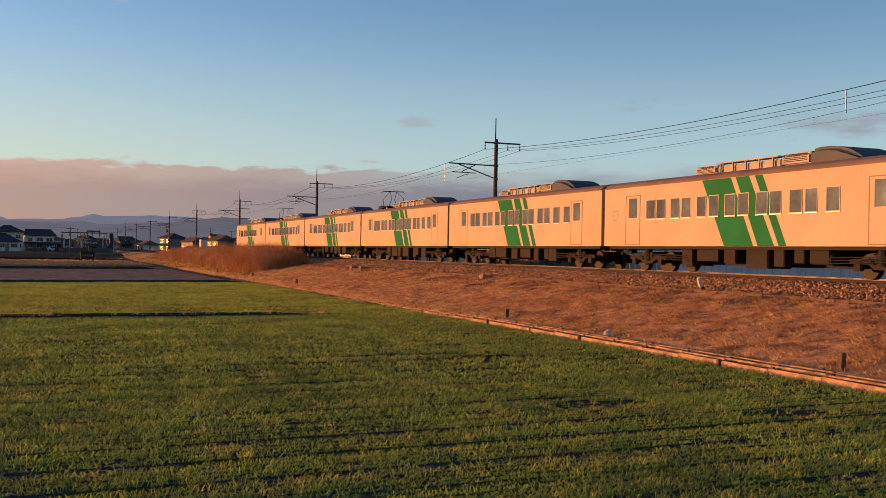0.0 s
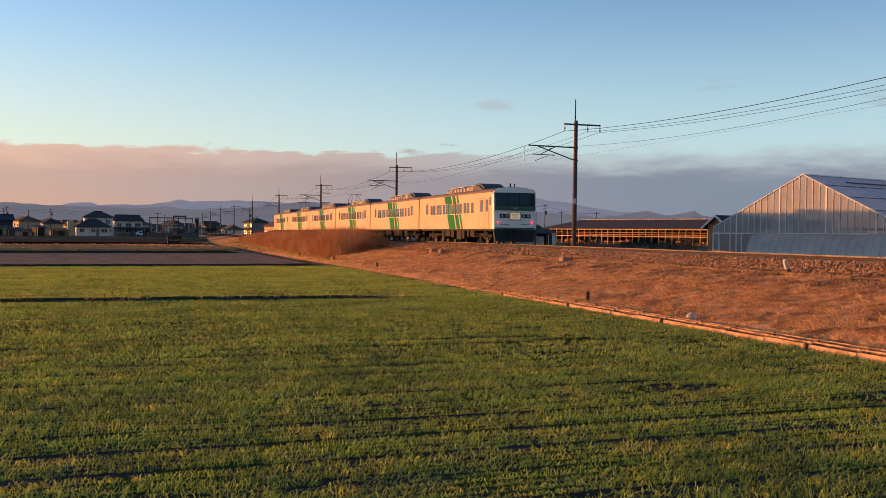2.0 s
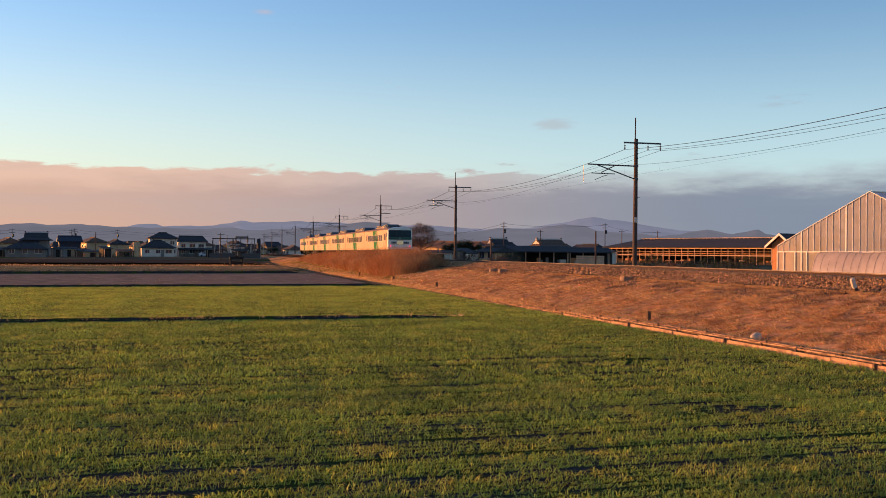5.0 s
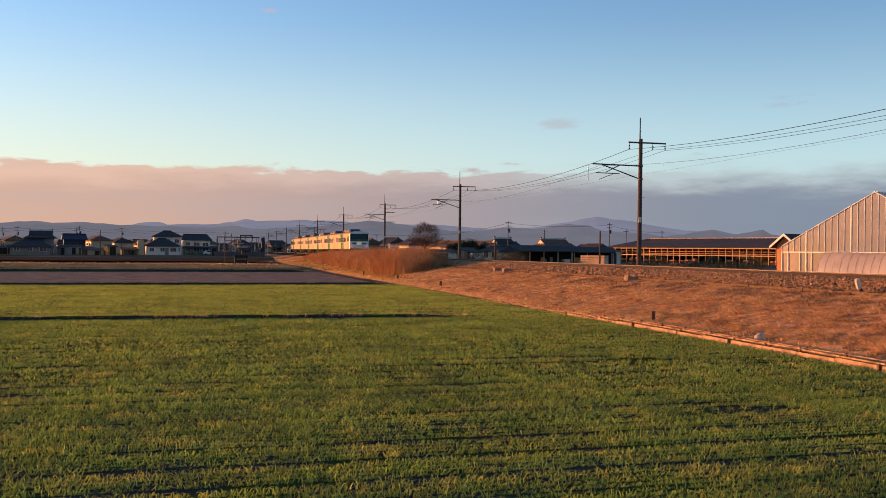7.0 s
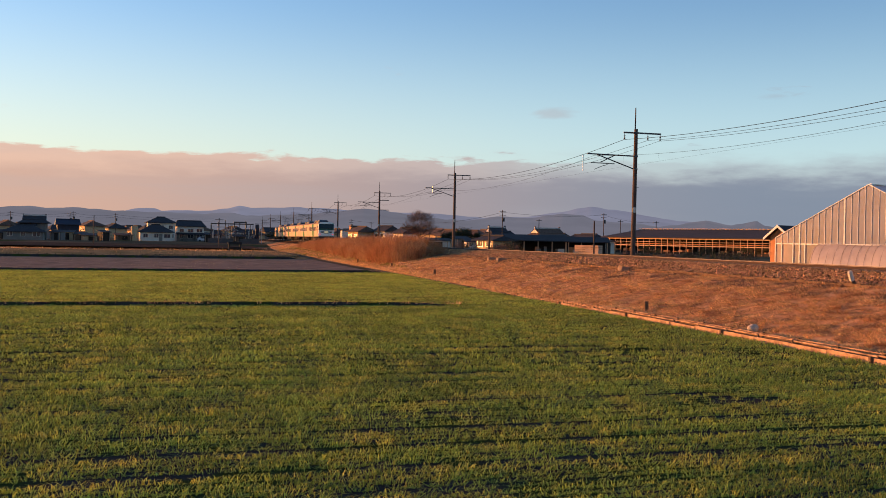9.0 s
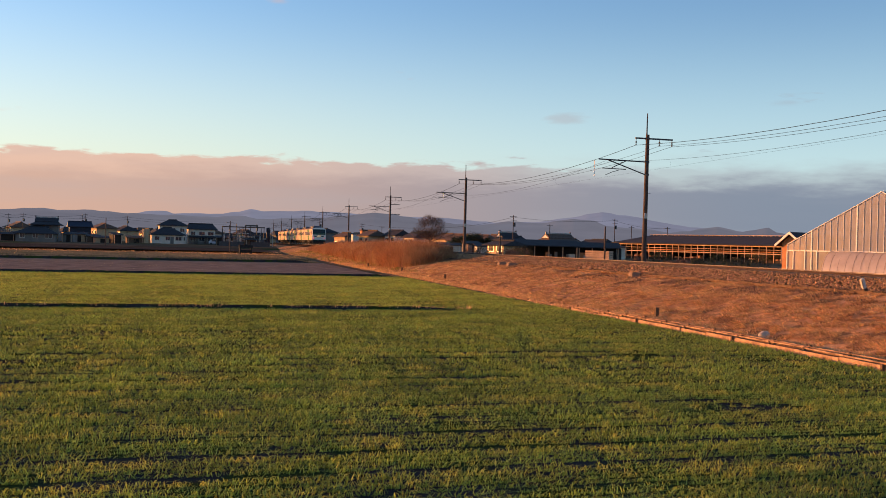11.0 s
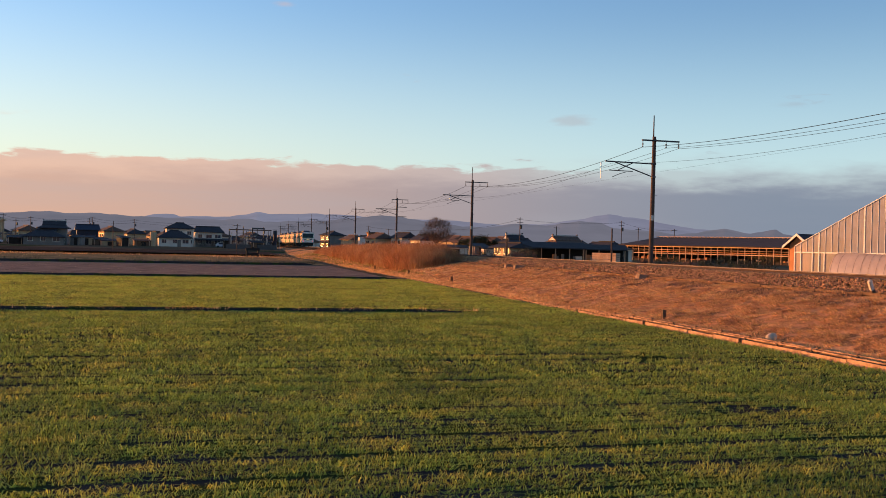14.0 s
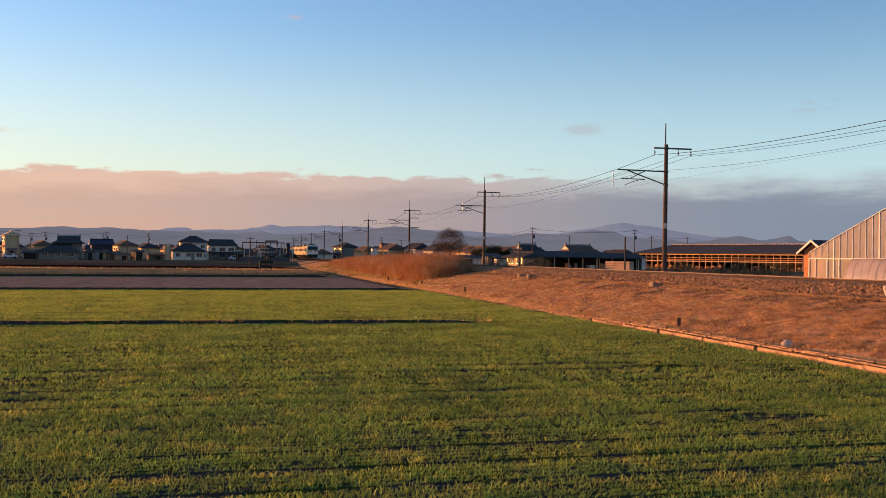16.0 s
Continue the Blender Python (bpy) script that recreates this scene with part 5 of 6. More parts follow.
house(51.8, 330, 6.6, 6.0, 7, "tan_wall", "brown_roof", "sunlit tan house with brown roof", 2, -66, 1.0)
house(58.6, 324, 6.9, 5.2, 6, "white_wall", "tile", "white gabled house with dark verge", 2, -60, 0.2, skirt=False)
house(62.9, 314, 6.3, 6.0, 6, "white_wall", "tile", "small white house with grey roof", 2, -70, 0.3, skirt=False)
house(69.3, 300, 6.0, 7.0, 6, "tan_wall", "brown_roof", "cottage with an orange-brown roof", 1, -66, 1.0)
house(66.5, 271, 5.6, 5.4, 5, "tan_wall", "brown_roof", "small cottage lit orange by the sun", 1, -66, 0.4)
farmhouse(70.2, 240, 6.2, 5.0, 5, "white_wall", "tile", "traditional house with a black tiled roof and pale ridge", 14)
farmhouse(85.0, 246, 6.3, 7.4, 7, "tan_wall", "brown_roof", "large traditional house with brown tiled roof and pale ridge", 10)
house(78.5, 262, 5.4, 5.0, 6, "white_wall", "tile", "pale house beside the large roof", 1, 12, 1.0)
house(47.4, 163.5, 3.5, 4.2, 4, "tan_wall", "tile", "small tan shed with a dark roof", 1, -66, 0.3, pitch=0.7)

RH = random.Random(31)
WALLS, ROOFS = ("tan_wall", "grey_wall", "white_wall", "tan_wall"), ("tile", "brown_roof", "tile")
for k in range(30):
    az, dist = -13 + k * 0.62 + RH.uniform(-0.2, 0.2), RH.uniform(410, 470)
    wall, roof = RH.choice(WALLS), RH.choice(ROOFS)
    colour = {"tan_wall": "tan", "grey_wall": "grey", "white_wall": "white"}[wall]
    dark = {"tile": "dark", "brown_roof": "brown"}[roof]
    house(dist * math.sin(radians(az)), dist * math.cos(radians(az)), RH.uniform(4.6, 6.6), RH.uniform(6, 10), 6, wall, roof,
          colour + " house with a " + dark + " tiled roof in the far village", RH.choice((1, 1, 2)), RH.choice((21, -69, -60)) + RH.uniform(-5, 5), RH.uniform(0.4, 2.6))
for k in range(16):
    az, dist = 9 + k * 1.15 + RH.uniform(-0.4, 0.4), RH.uniform(330, 420)
    wall, roof = RH.choice(WALLS), RH.choice(ROOFS)
    colour = {"tan_wall": "tan", "grey_wall": "grey", "white_wall": "white"}[wall]
    dark = {"tile": "dark", "brown_roof": "brown"}[roof]
    house(dist * math.sin(radians(az)), dist * math.cos(radians(az)), RH.uniform(5.2, 7.2), RH.uniform(6, 10), 6, wall, roof,
          colour + " house with a " + dark + " tiled roof in the far village", RH.choice((1, 1, 2)), RH.choice((-69, -60)) + RH.uniform(-5, 5), RH.uniform(0.4, 2.6))


def brown_tower():
    t = thing("water_tower", "square brown block tower among the houses", "tower", at=pose(56.3, 376, 0.9, 0, 0, 5))
    part("shaft", box(B(), -1.7, 1.7, -1.7, 1.7, -0.3, 6.2), M["timber"], t)
    part("parapet", box(B(), -1.9, 1.9, -1.9, 1.9, 6.2, 6.7), M["brown_roof"], t)
    part("wing", box(B(), -5.0, -1.71, -1.5, 1.5, -0.3, 4.7), M["white_wall"], t)


def farm_sheds():
    for x, y, w, turn, top in ((54.5, 166, 11.5, -17, 3.75), (64.5, 172, 11, -19, 3.7), (58.0, 178, 13, -17, 3.95)):
        s = thing("farm_shed", "low open farm shed with a dark iron roof", "shed", "sheds beyond the track", at=pose(x, y, 0.88, 0, 0, turn))
        h = top - 0.88
        part("roof", slab_roof(B(), w, 6, h - 0.85, h, 0.4, 0.2), M["iron_roof"], s)
        # wall coloured near-black so that the open shed looks shaded inside
        part("back_wall", box(B(), -w / 2, w / 2, 2.7, 2.8, 0, h - 0.84), M["shade_black"], s)
        for i in range(6):
            xx = -w / 2 + w * i / 5
            part("post", box(B(), xx - 0.08, xx + 0.08, -2.9, -2.74, 0, h - 0.84), M["rail_wood"], s)
        rs = random.Random(int(x))
        for i in range(7):
            xx = rs.uniform(-w / 2 + 0.6, w / 2 - 0.8)
            part("stored_crate", box(B(), xx, xx + rs.uniform(0.4, 1.1), -2.3, -1.2, 0, rs.uniform(0.4, 1.2)), M[rs.choice(("white_wall", "timber", "under", "grey_wall"))], s)
    c = thing("timber_stack", "stack of pale boards beside the shed", "timber stack", at=pose(47.4, 121.5, 0.88, 0, 0, -52))
    for k in range(6):
        part("board", box(B(), -1.7, 1.7, -0.5, 0.5, 0.0 + 0.27 * k, 0.24 + 0.27 * k, 0.01), M["rail_wood"], c)


def barn():
    b = thing("livestock_barn", "long open timber barn with a dark low-pitched roof", "barn", at=pose(106.7, 204.9, 0.9, 0, 0, -69))
    w, d, eave, top = 46.0, 16.0, 3.35, 5.2
    part("roof", slab_roof(B(), w, d, eave, top, 0.6, 4.0), M["iron_roof"], b)
    part("ridge_vent", box(B(), -w / 2 + 3.2, w / 2 - 0.5, -0.35, 0.35, top + 0.26, top + 0.36), M["rail_wood"], b, "raised sunlit ridge vent")
    for i in range(34):
        xx = -w / 2 + 4.2 + i * 1.1
        part("vent_block", box(B(), xx, xx + 0.12, -0.3, 0.3, top + 0.1, top + 0.26), M["rail_wood"], b)
    # the barn's inner shade is painted onto this wall
    part("back_wall", box(B(), -w / 2, w / 2, d / 2 - 0.1, d / 2, 0, eave), M["shade_black"], b)
    for s in (-1, 1):
        part("end_wall", box(B(), s * w / 2 - 0.06, s * w / 2 + 0.06, -d / 2 + 0.2, d / 2, 0, eave), M["under"], b)
    for i in range(27):
        xx = -w / 2 + w * i / 26
        part("post", box(B(), xx - 0.05, xx + 0.05, -d / 2, -d / 2 + 0.1, 0, eave), M["rail_wood"], b)
        part("short_post", box(B(), xx + 0.75, xx + 0.81, -d / 2 + 1.2, -d / 2 + 1.26, 0, 2.3), M["timber"], b)
    for z, t in ((1.75, 0.09), (2.55, 0.045), (3.22, 0.10)):
        part("rail", box(B(), -w / 2, w / 2, -d / 2 - 0.04, -d / 2 - 0.005, z - t, z + t), M["rail_wood"], b)
    part("inner_rail", box(B(), -w / 2, w / 2, -d / 2 + 3.0, -d / 2 + 3.06, 2.05, 2.2), M["timber"], b)
    part("trough_wall", box(B(), -w / 2, w / 2, -d / 2 + 0.16, -d / 2 + 0.3, 0, 0.5), M["under"], b)
    rs = random.Random(6)
    for i in range(26):
        xx = rs.uniform(-w / 2 + 0.5, w / 2 - 1.5)
        part("bale", box(B(), xx, xx + rs.uniform(0.6, 1.2), -d / 2 + 1.5, -d / 2 + 2.6, 0, rs.uniform(0.5, 1.3), 0.05), M[rs.choice(("rail_wood", "under", "timber"))], b)


def hut():
    h = thing("timber_hut", "orange timber hut with pale verge boards beside the greenhouse", "hut", at=pose(49.9, 82.1, 0.88, 0, 0, 21) @ Matrix.Scale(1.10, 4))
    bm = B()
    extrude(bm, [(-0.95, -0.2), (0.95, -0.2), (0.95, 2.55), (0, 3.25), (-0.95, 2.55)], 0, 4.5, "x")
    part("wall", bm, M["timber"], h)
    for k in range(9):
        part("siding_board", box(B(), -0.02, -0.003, -0.93, 0.93, 0.2 + 0.26 * k, 0.43 + 0.26 * k), M["timber"], h)
    for s in (-1, 1):
        bm = B()
        extrude(bm, [(0, 3.27), (s * 1.35, 2.27), (s * 1.35, 2.39), (0, 3.40)], -0.35, 4.8, "x")
        r = part("roof", bm, M["iron_roof"], h)
        bm = B()
        extrude(bm, [(0, 3.22), (s * 1.38, 2.20), (s * 1.38, 2.40), (0, 3.42)], -0.42, -0.355, "x")
        part("verge_board", bm, M["white_bar"], r, "pale verge board")


def switchyard():
    s = thing("substation", "steel frames and grey tanks of a small substation", "substation", at=pose(10.3, 300, 0.6, 0, 0, 0))
    for i, x in enumerate(np.linspace(-6, 5.5, 7)):
        part("column", rod(B(), (x, (i % 2) * 3, -0.2), (x, (i % 2) * 3, 5.8 + 0.4 * (i % 3)), 0.12, 0.1, 8), M["steel"], s)
    for y in (0, 3):
        part("beam", box(B(), -6.2, 5.7, y - 0.12, y + 0.12, 5.5, 5.75), M["pole"], s)
    part("control_room", box(B(), -1.0, 3.2, 4, 8, -0.2, 3.2), M["white_wall"], s)
    part("upper_frame", box(B(), 0.2, 3.8, 0.5, 2.0, 5.9, 6.3), M["steel"], s)
    part("upper_frame", box(B(), 0.2, 0.5, 0.5, 2.0, 4.6, 5.9), M["steel"], s)
    part("upper_frame", box(B(), 3.5, 3.8, 0.5, 2.0, 4.6, 5.9), M["steel"], s)
    for x in (-4.5, -2.6, 1.0, 2.6, 4.4):
        t = part("transformer", box(B(), x - 0.6, x + 0.6, -1.4, 0.2, -0.2, 2.1, 0.08), M["grey_wall"], s)
        for k in (-0.35, 0, 0.35):
            part("bushing", rod(B(), (x + k, -0.6, 2.1), (x + k, -0.6, 3.4), 0.09, 0.05, 8), M["pole"], t)
    part("fence", box(B(), -7, 7, -3.05, -3.0, -0.2, 1.5), M["steel"], s)
    rs = random.Random(2)
    for k in range(9):
        x, y, z = rs.uniform(-6, 6), rs.uniform(-1, 5), rs.uniform(2.4, 5.2)
        part("busbar", box(B(), x, x + rs.uniform(1.2, 3.5), y - 0.06, y + 0.06, z, z + 0.14), M["white_wall"] if k % 3 == 0 else M["steel"], s)
        part("switch_box", box(B(), x, x + 0.7, y - 0.4, y + 0.3, -0.2, rs.uniform(0.9, 1.7)), M["white_wall"] if k % 2 else M["grey_wall"], s)
    for k in range(34):
        x, y = rs.uniform(-6.5, 8.5), rs.uniform(-2, 6)
        part("rod", rod(B(), (x, y, -0.2), (x, y, rs.uniform(2.5, 5.8)), 0.07, n=6), M["pole"] if k % 2 else M["white_wall"], s)
    part("blue_tank", rod(B(), (6.6, 0, -0.2), (6.6, 0, 5.6), 0.45, n=12), M["blue_sheet"], s)


def sluice():
    s = thing("sluice_gate", "dark steel sluice frame by the ditch", "sluice", at=pose(6.6, 183, 0.1, 0, 0, 12))
    for x in (-1.0, 0.95):
        part("leg", box(B(), x - 0.12, x + 0.12, -0.15, 0.15, -0.3, 1.4), M["chassis"], s)
    part("beam", box(B(), -1.2, 1.2, -0.25, 0.25, 1.15, 1.6, 0.04), M["chassis"], s)
    part("hand_wheel", rod(B(), (0, 0, 1.6), (0, 0, 1.75), 0.25, n=12), M["chassis"], s)
    part("plate", box(B(), -0.9, 0.85, -0.04, 0.04, 0.3, 0.8), M["under"], s)


def parked_car(x, y, turn, paint):
    c = thing("parked_car", "small pale car parked by the houses", "car", "parked cars", at=pose(x, y, float(land_z(np.array(x), np.array(y))), 0, 0, turn))
    bm = B()
    extrude(bm, [(-1.9, 0.35), (1.9, 0.35), (1.95, 0.8), (1.1, 0.95), (0.6, 1.45), (-1.2, 1.5), (-1.85, 1.0)], -0.78, 0.78, "y")
    part("body", bm, M[paint], c)
    part("side_window", box(B(), -1.0, 0.55, -0.80, -0.785, 0.98, 1.38), M["house_glass"], c)
    for dx in (-1.2, 1.2):
        for s in (-1, 1):
            part("wheel", rod(B(), (dx, s * 0.6, 0.3), (dx, s * 0.8, 0.3), 0.3, n=14), M["tyre"], c)


RG = random.Random(12)
for k in range(26):
    az, dist = -12.6 + k * 0.62 + RG.uniform(-0.25, 0.25), RG.uniform(296, 322)
    if -3.6 < az < 0.7:
        continue
    garden_shed(dist * math.sin(radians(az)), dist * math.cos(radians(az)), RG.uniform(2.2, 6.0), RG.uniform(2, 4), RG.uniform(1.3, 2.3), RG.uniform(-25, 25), RG.choice(("grey_wall", "under", "tan_wall", "wood")), RG.choice(("tile", "brown_roof", "iron_roof")))
for k in range(9):
    az, dist = 13.2 + k * 1.1 + RG.uniform(-0.4, 0.4), RG.uniform(185, 225)
    garden_shed(dist * math.sin(radians(az)), dist * math.cos(radians(az)), RG.uniform(2.5, 6.5), RG.uniform(2, 4), RG.uniform(1.6, 2.4), RG.uniform(-25, 45), RG.choice(("grey_wall", "tan_wall", "white_wall")), RG.choice(("tile", "brown_roof", "iron_roof")))
brown_tower()
farm_sheds()
barn()
hut()
switchyard()
sluice()
for x, y, turn, paint in ((-57.5, 300, 5, "car_paint"), (-52.5, 300, 0, "car_paint"), (-61.5, 292, 80, "car_paint"), (-49.5, 302, 3, "grey_wall"), (2.5, 330, 0, "car_paint"), (5.8, 330, 0, "white_wall")):
    parked_car(x, y, turn, paint)


def street_pole(x, y, h, arms=2, lean=0.0):
    z = float(land_z(np.array(x), np.array(y)))
    p = thing("utility_pole", "thin grey concrete utility pole with crossarms", "utility pole", "street poles", at=pose(x, y, z, 0, lean, 20))
    part("shaft", rod(B(), (0, 0, -0.3), (0, 0, h), 0.11, 0.08, 8), M["pole"], p)
    for k in range(arms):
        part("crossarm", box(B(), -0.9, 0.9, -0.05, 0.05, h - 0.4 - 0.8 * k, h - 0.3 - 0.8 * k), M["steel"], p)
    if arms > 1:
        part("transformer", rod(B(), (0.35, 0, h - 2.6), (0.35, 0, h - 1.7), 0.25, n=10), M["steel"], p)
    return p


for az, dist, h, arms in ((-10.5, 330, 8.4, 1), (-9.9, 345, 7.8, 2), (-9.2, 350, 8.2, 2), (-6.2, 365, 9.0, 2), (-6.35, 372, 8.6, 2), (-5.17, 235, 6.4, 0), (-4.1, 380, 9.0, 2), (1.22, 225, 6.4, 1), (6.0, 300, 8.5, 2), (8.3, 360, 8.6, 2), (9.4, 350, 7.6, 1), (12.6, 300, 7.2, 1), (15.9, 110, 3.6, 0),
                         (16.6, 235, 9.0, 2), (18.6, 250, 7.5, 1), (21.6, 120, 4.4, 0), (22.1, 260, 9.5, 2), (23.0, 260, 7.8, 1), (24.9, 250, 7.5, 1)):
    street_pole(dist * math.sin(radians(az)), dist * math.cos(radians(az)), h, arms)


def slack_cable(a, b):
    """A thin cable hung between two bearings and distances, at their heights."""
    v, f = [], []
    p, q = [Vector((d * math.sin(radians(az)), d * math.cos(radians(az)), z)) for az, d, z in (a, b)]
    pts = [p.lerp(q, i / 10) - Vector((0, 0, 2.4 * (i / 10) * (1 - i / 10))) for i in range(11)]
    tube(v, f, pts, 0.03)
    tagged(raw("power_cable", v, f, M["wire"]), "thin dark cable slung between street poles", "cable", "street cables")


STREET = ((-13.5, 340, 9.0), (-10.5, 330, 8.9), (-9.2, 350, 8.7), (-6.2, 365, 9.4), (-4.1, 380, 9.4), (1.0, 390, 9.0))
for a, b in zip(STREET, STREET[1:]):
    slack_cable(a, b)
    slack_cable((a[0], a[1], a[2] - 0.8), (b[0], b[1], b[2] - 0.8))
EAST = ((8.3, 360, 9.1), (12.6, 300, 7.7), (16.6, 235, 9.4), (22.1, 260, 9.9), (24.9, 250, 8.0))
for a, b in zip(EAST, EAST[1:]):
    slack_cable(a, b)


# ---- growing things ----
RS = np.random.RandomState(17)


def blades(name, base, height, width, lean, mat, seg=2, curl=0.5, parent=None, droop=0.0):
    """Many bent leaf blades in one mesh: base (n, 3), sizes (n,), lean (n, 2)."""
    n = len(base)
    a = RS.uniform(0, 2 * np.pi, n)
    side = np.stack([np.cos(a), np.sin(a), 0 * a], 1) * width[:, None] / 2
    bend = np.concatenate([lean, np.zeros((n, 1))], 1)
    up = np.array([0, 0, 1.0])[None, :] * height[:, None]
    tip = base + up + bend
    if seg == 1:
        v = np.stack([base - side, base + side, tip], 1).reshape(-1, 3)
        f = np.arange(3 * n).reshape(n, 3)
    else:
        mid = base + up * (0.62 + 0.25 * droop) + bend * (0.5 - 0.5 * curl * 0.5)
        tip = tip - up * droop * RS.uniform(0, 0.75, n)[:, None]
        v = np.stack([base - side, base + side, mid + side * 0.8, mid - side * 0.8, tip], 1).reshape(-1, 3)
        i = np.arange(n)[:, None] * 5
        f = np.concatenate([i + np.array([[0, 1, 2]]), i + np.array([[0, 2, 3]]), i + np.array([[3, 2, 4]])], 1).reshape(-1, 3)
    return raw(name, v, f, mat, parent)


def wheat_spots(r0, r1, density, row):
    """Tuft places in drilled rows, within the wheat, between two distances from the field's corner."""
    c, s = math.cos(radians(4.7)), math.sin(radians(4.7))
    lines = np.arange(-30, 110, row)
    step = 1 / (density * row)
    along = np.arange(-70, 45, step)
    u, w = np.meshgrid(along, lines)
    u = u + RS.uniform(-step, step, u.shape)
    w = w + RS.normal(0, row * 0.07, w.shape)
    x, y = u * c - w * s, u * s + w * c
    r, az = np.hypot(x, y), np.degrees(np.arctan2(x, y))
    keep = (r > r0) & (r < r1) & (az > -15) & (az < 50) & (x < KERB_X - 0.12) & (y < field_edge(x) - 0.1)
    gap = y - bund_line(x)
    keep &= ~((gap > -0.32) & (gap < 0.27) & (x < 9.9))
    thin = ripple(x, y * 1.6, 3.1) + 0.6 * ripple(x + 31, y * 2.2, 1.1)
    drill = (RS.uniform(-0.3, 0.2, len(lines)) - 0.5 * (np.arange(len(lines)) % 5 == 0))[:, None] + 0.3 * ripple(u * 0.12 + 3, w * 3, 1.2)
    keep &= RS.uniform(0, 1, x.shape) < np.clip(0.9 + drill, 0.12, 1)
    thin = thin - 0.5 * drill
    keep &= RS.uniform(0, 1, x.shape) < np.clip(1.1 - 0.42 * np.clip(thin - 0.15, 0, 1.2), 0.08, 1)
    for px, py, pr in ((11.6, 14.2, 0.5), (9.0, 16.0, 0.6), (10.6, 24.0, 0.7)):
        hole = ((x - px) / (pr * 1.7)) ** 2 + ((y - py) / (pr * 0.6)) ** 2
        keep &= ~((hole < 1) & (RS.uniform(0, 1, x.shape) < 0.85))
    return x[keep], y[keep], thin[keep]


def sow(name, r0, r1, density, row, per, seg, wide, tall):
    x, y, thin = wheat_spots(r0, r1, density, row)
    vigour = 1.0 - 0.28 * np.clip(thin, -0.6, 1.0)
    n = len(x)
    x, y, vigour = np.repeat(x, per), np.repeat(y, per), np.repeat(vigour, per)
    k = len(x)
    spread = 0.04
    base = np.stack([x + RS.normal(0, spread, k), y + RS.normal(0, spread * 0.5, k), np.full(k, -0.01)], 1)
    h = tall * vigour * RS.uniform(0.35, 1.25, k)
    lean = RS.normal(0, 1, (k, 2)) * np.array([0.088, 0.065]) + np.array([0.015, 0.0])
    ob = blades(name, base, h, wide * RS.uniform(0.6, 1.4, k), lean, M["wheat"], seg, droop=0.55)
    tagged(ob, "young green winter wheat in drilled rows", "wheat", kind="stuff")


sow("wheat_near", 8.5, 21.0, 114, 0.23, 8, 2, 0.0105, 0.082)
sow("wheat_middle", 21.0, 42.0, 92, 0.23, 6, 2, 0.015, 0.088)
sow("wheat_far", 42.0, 90.0, 62, 0.30, 6, 1, 0.022, 0.095)


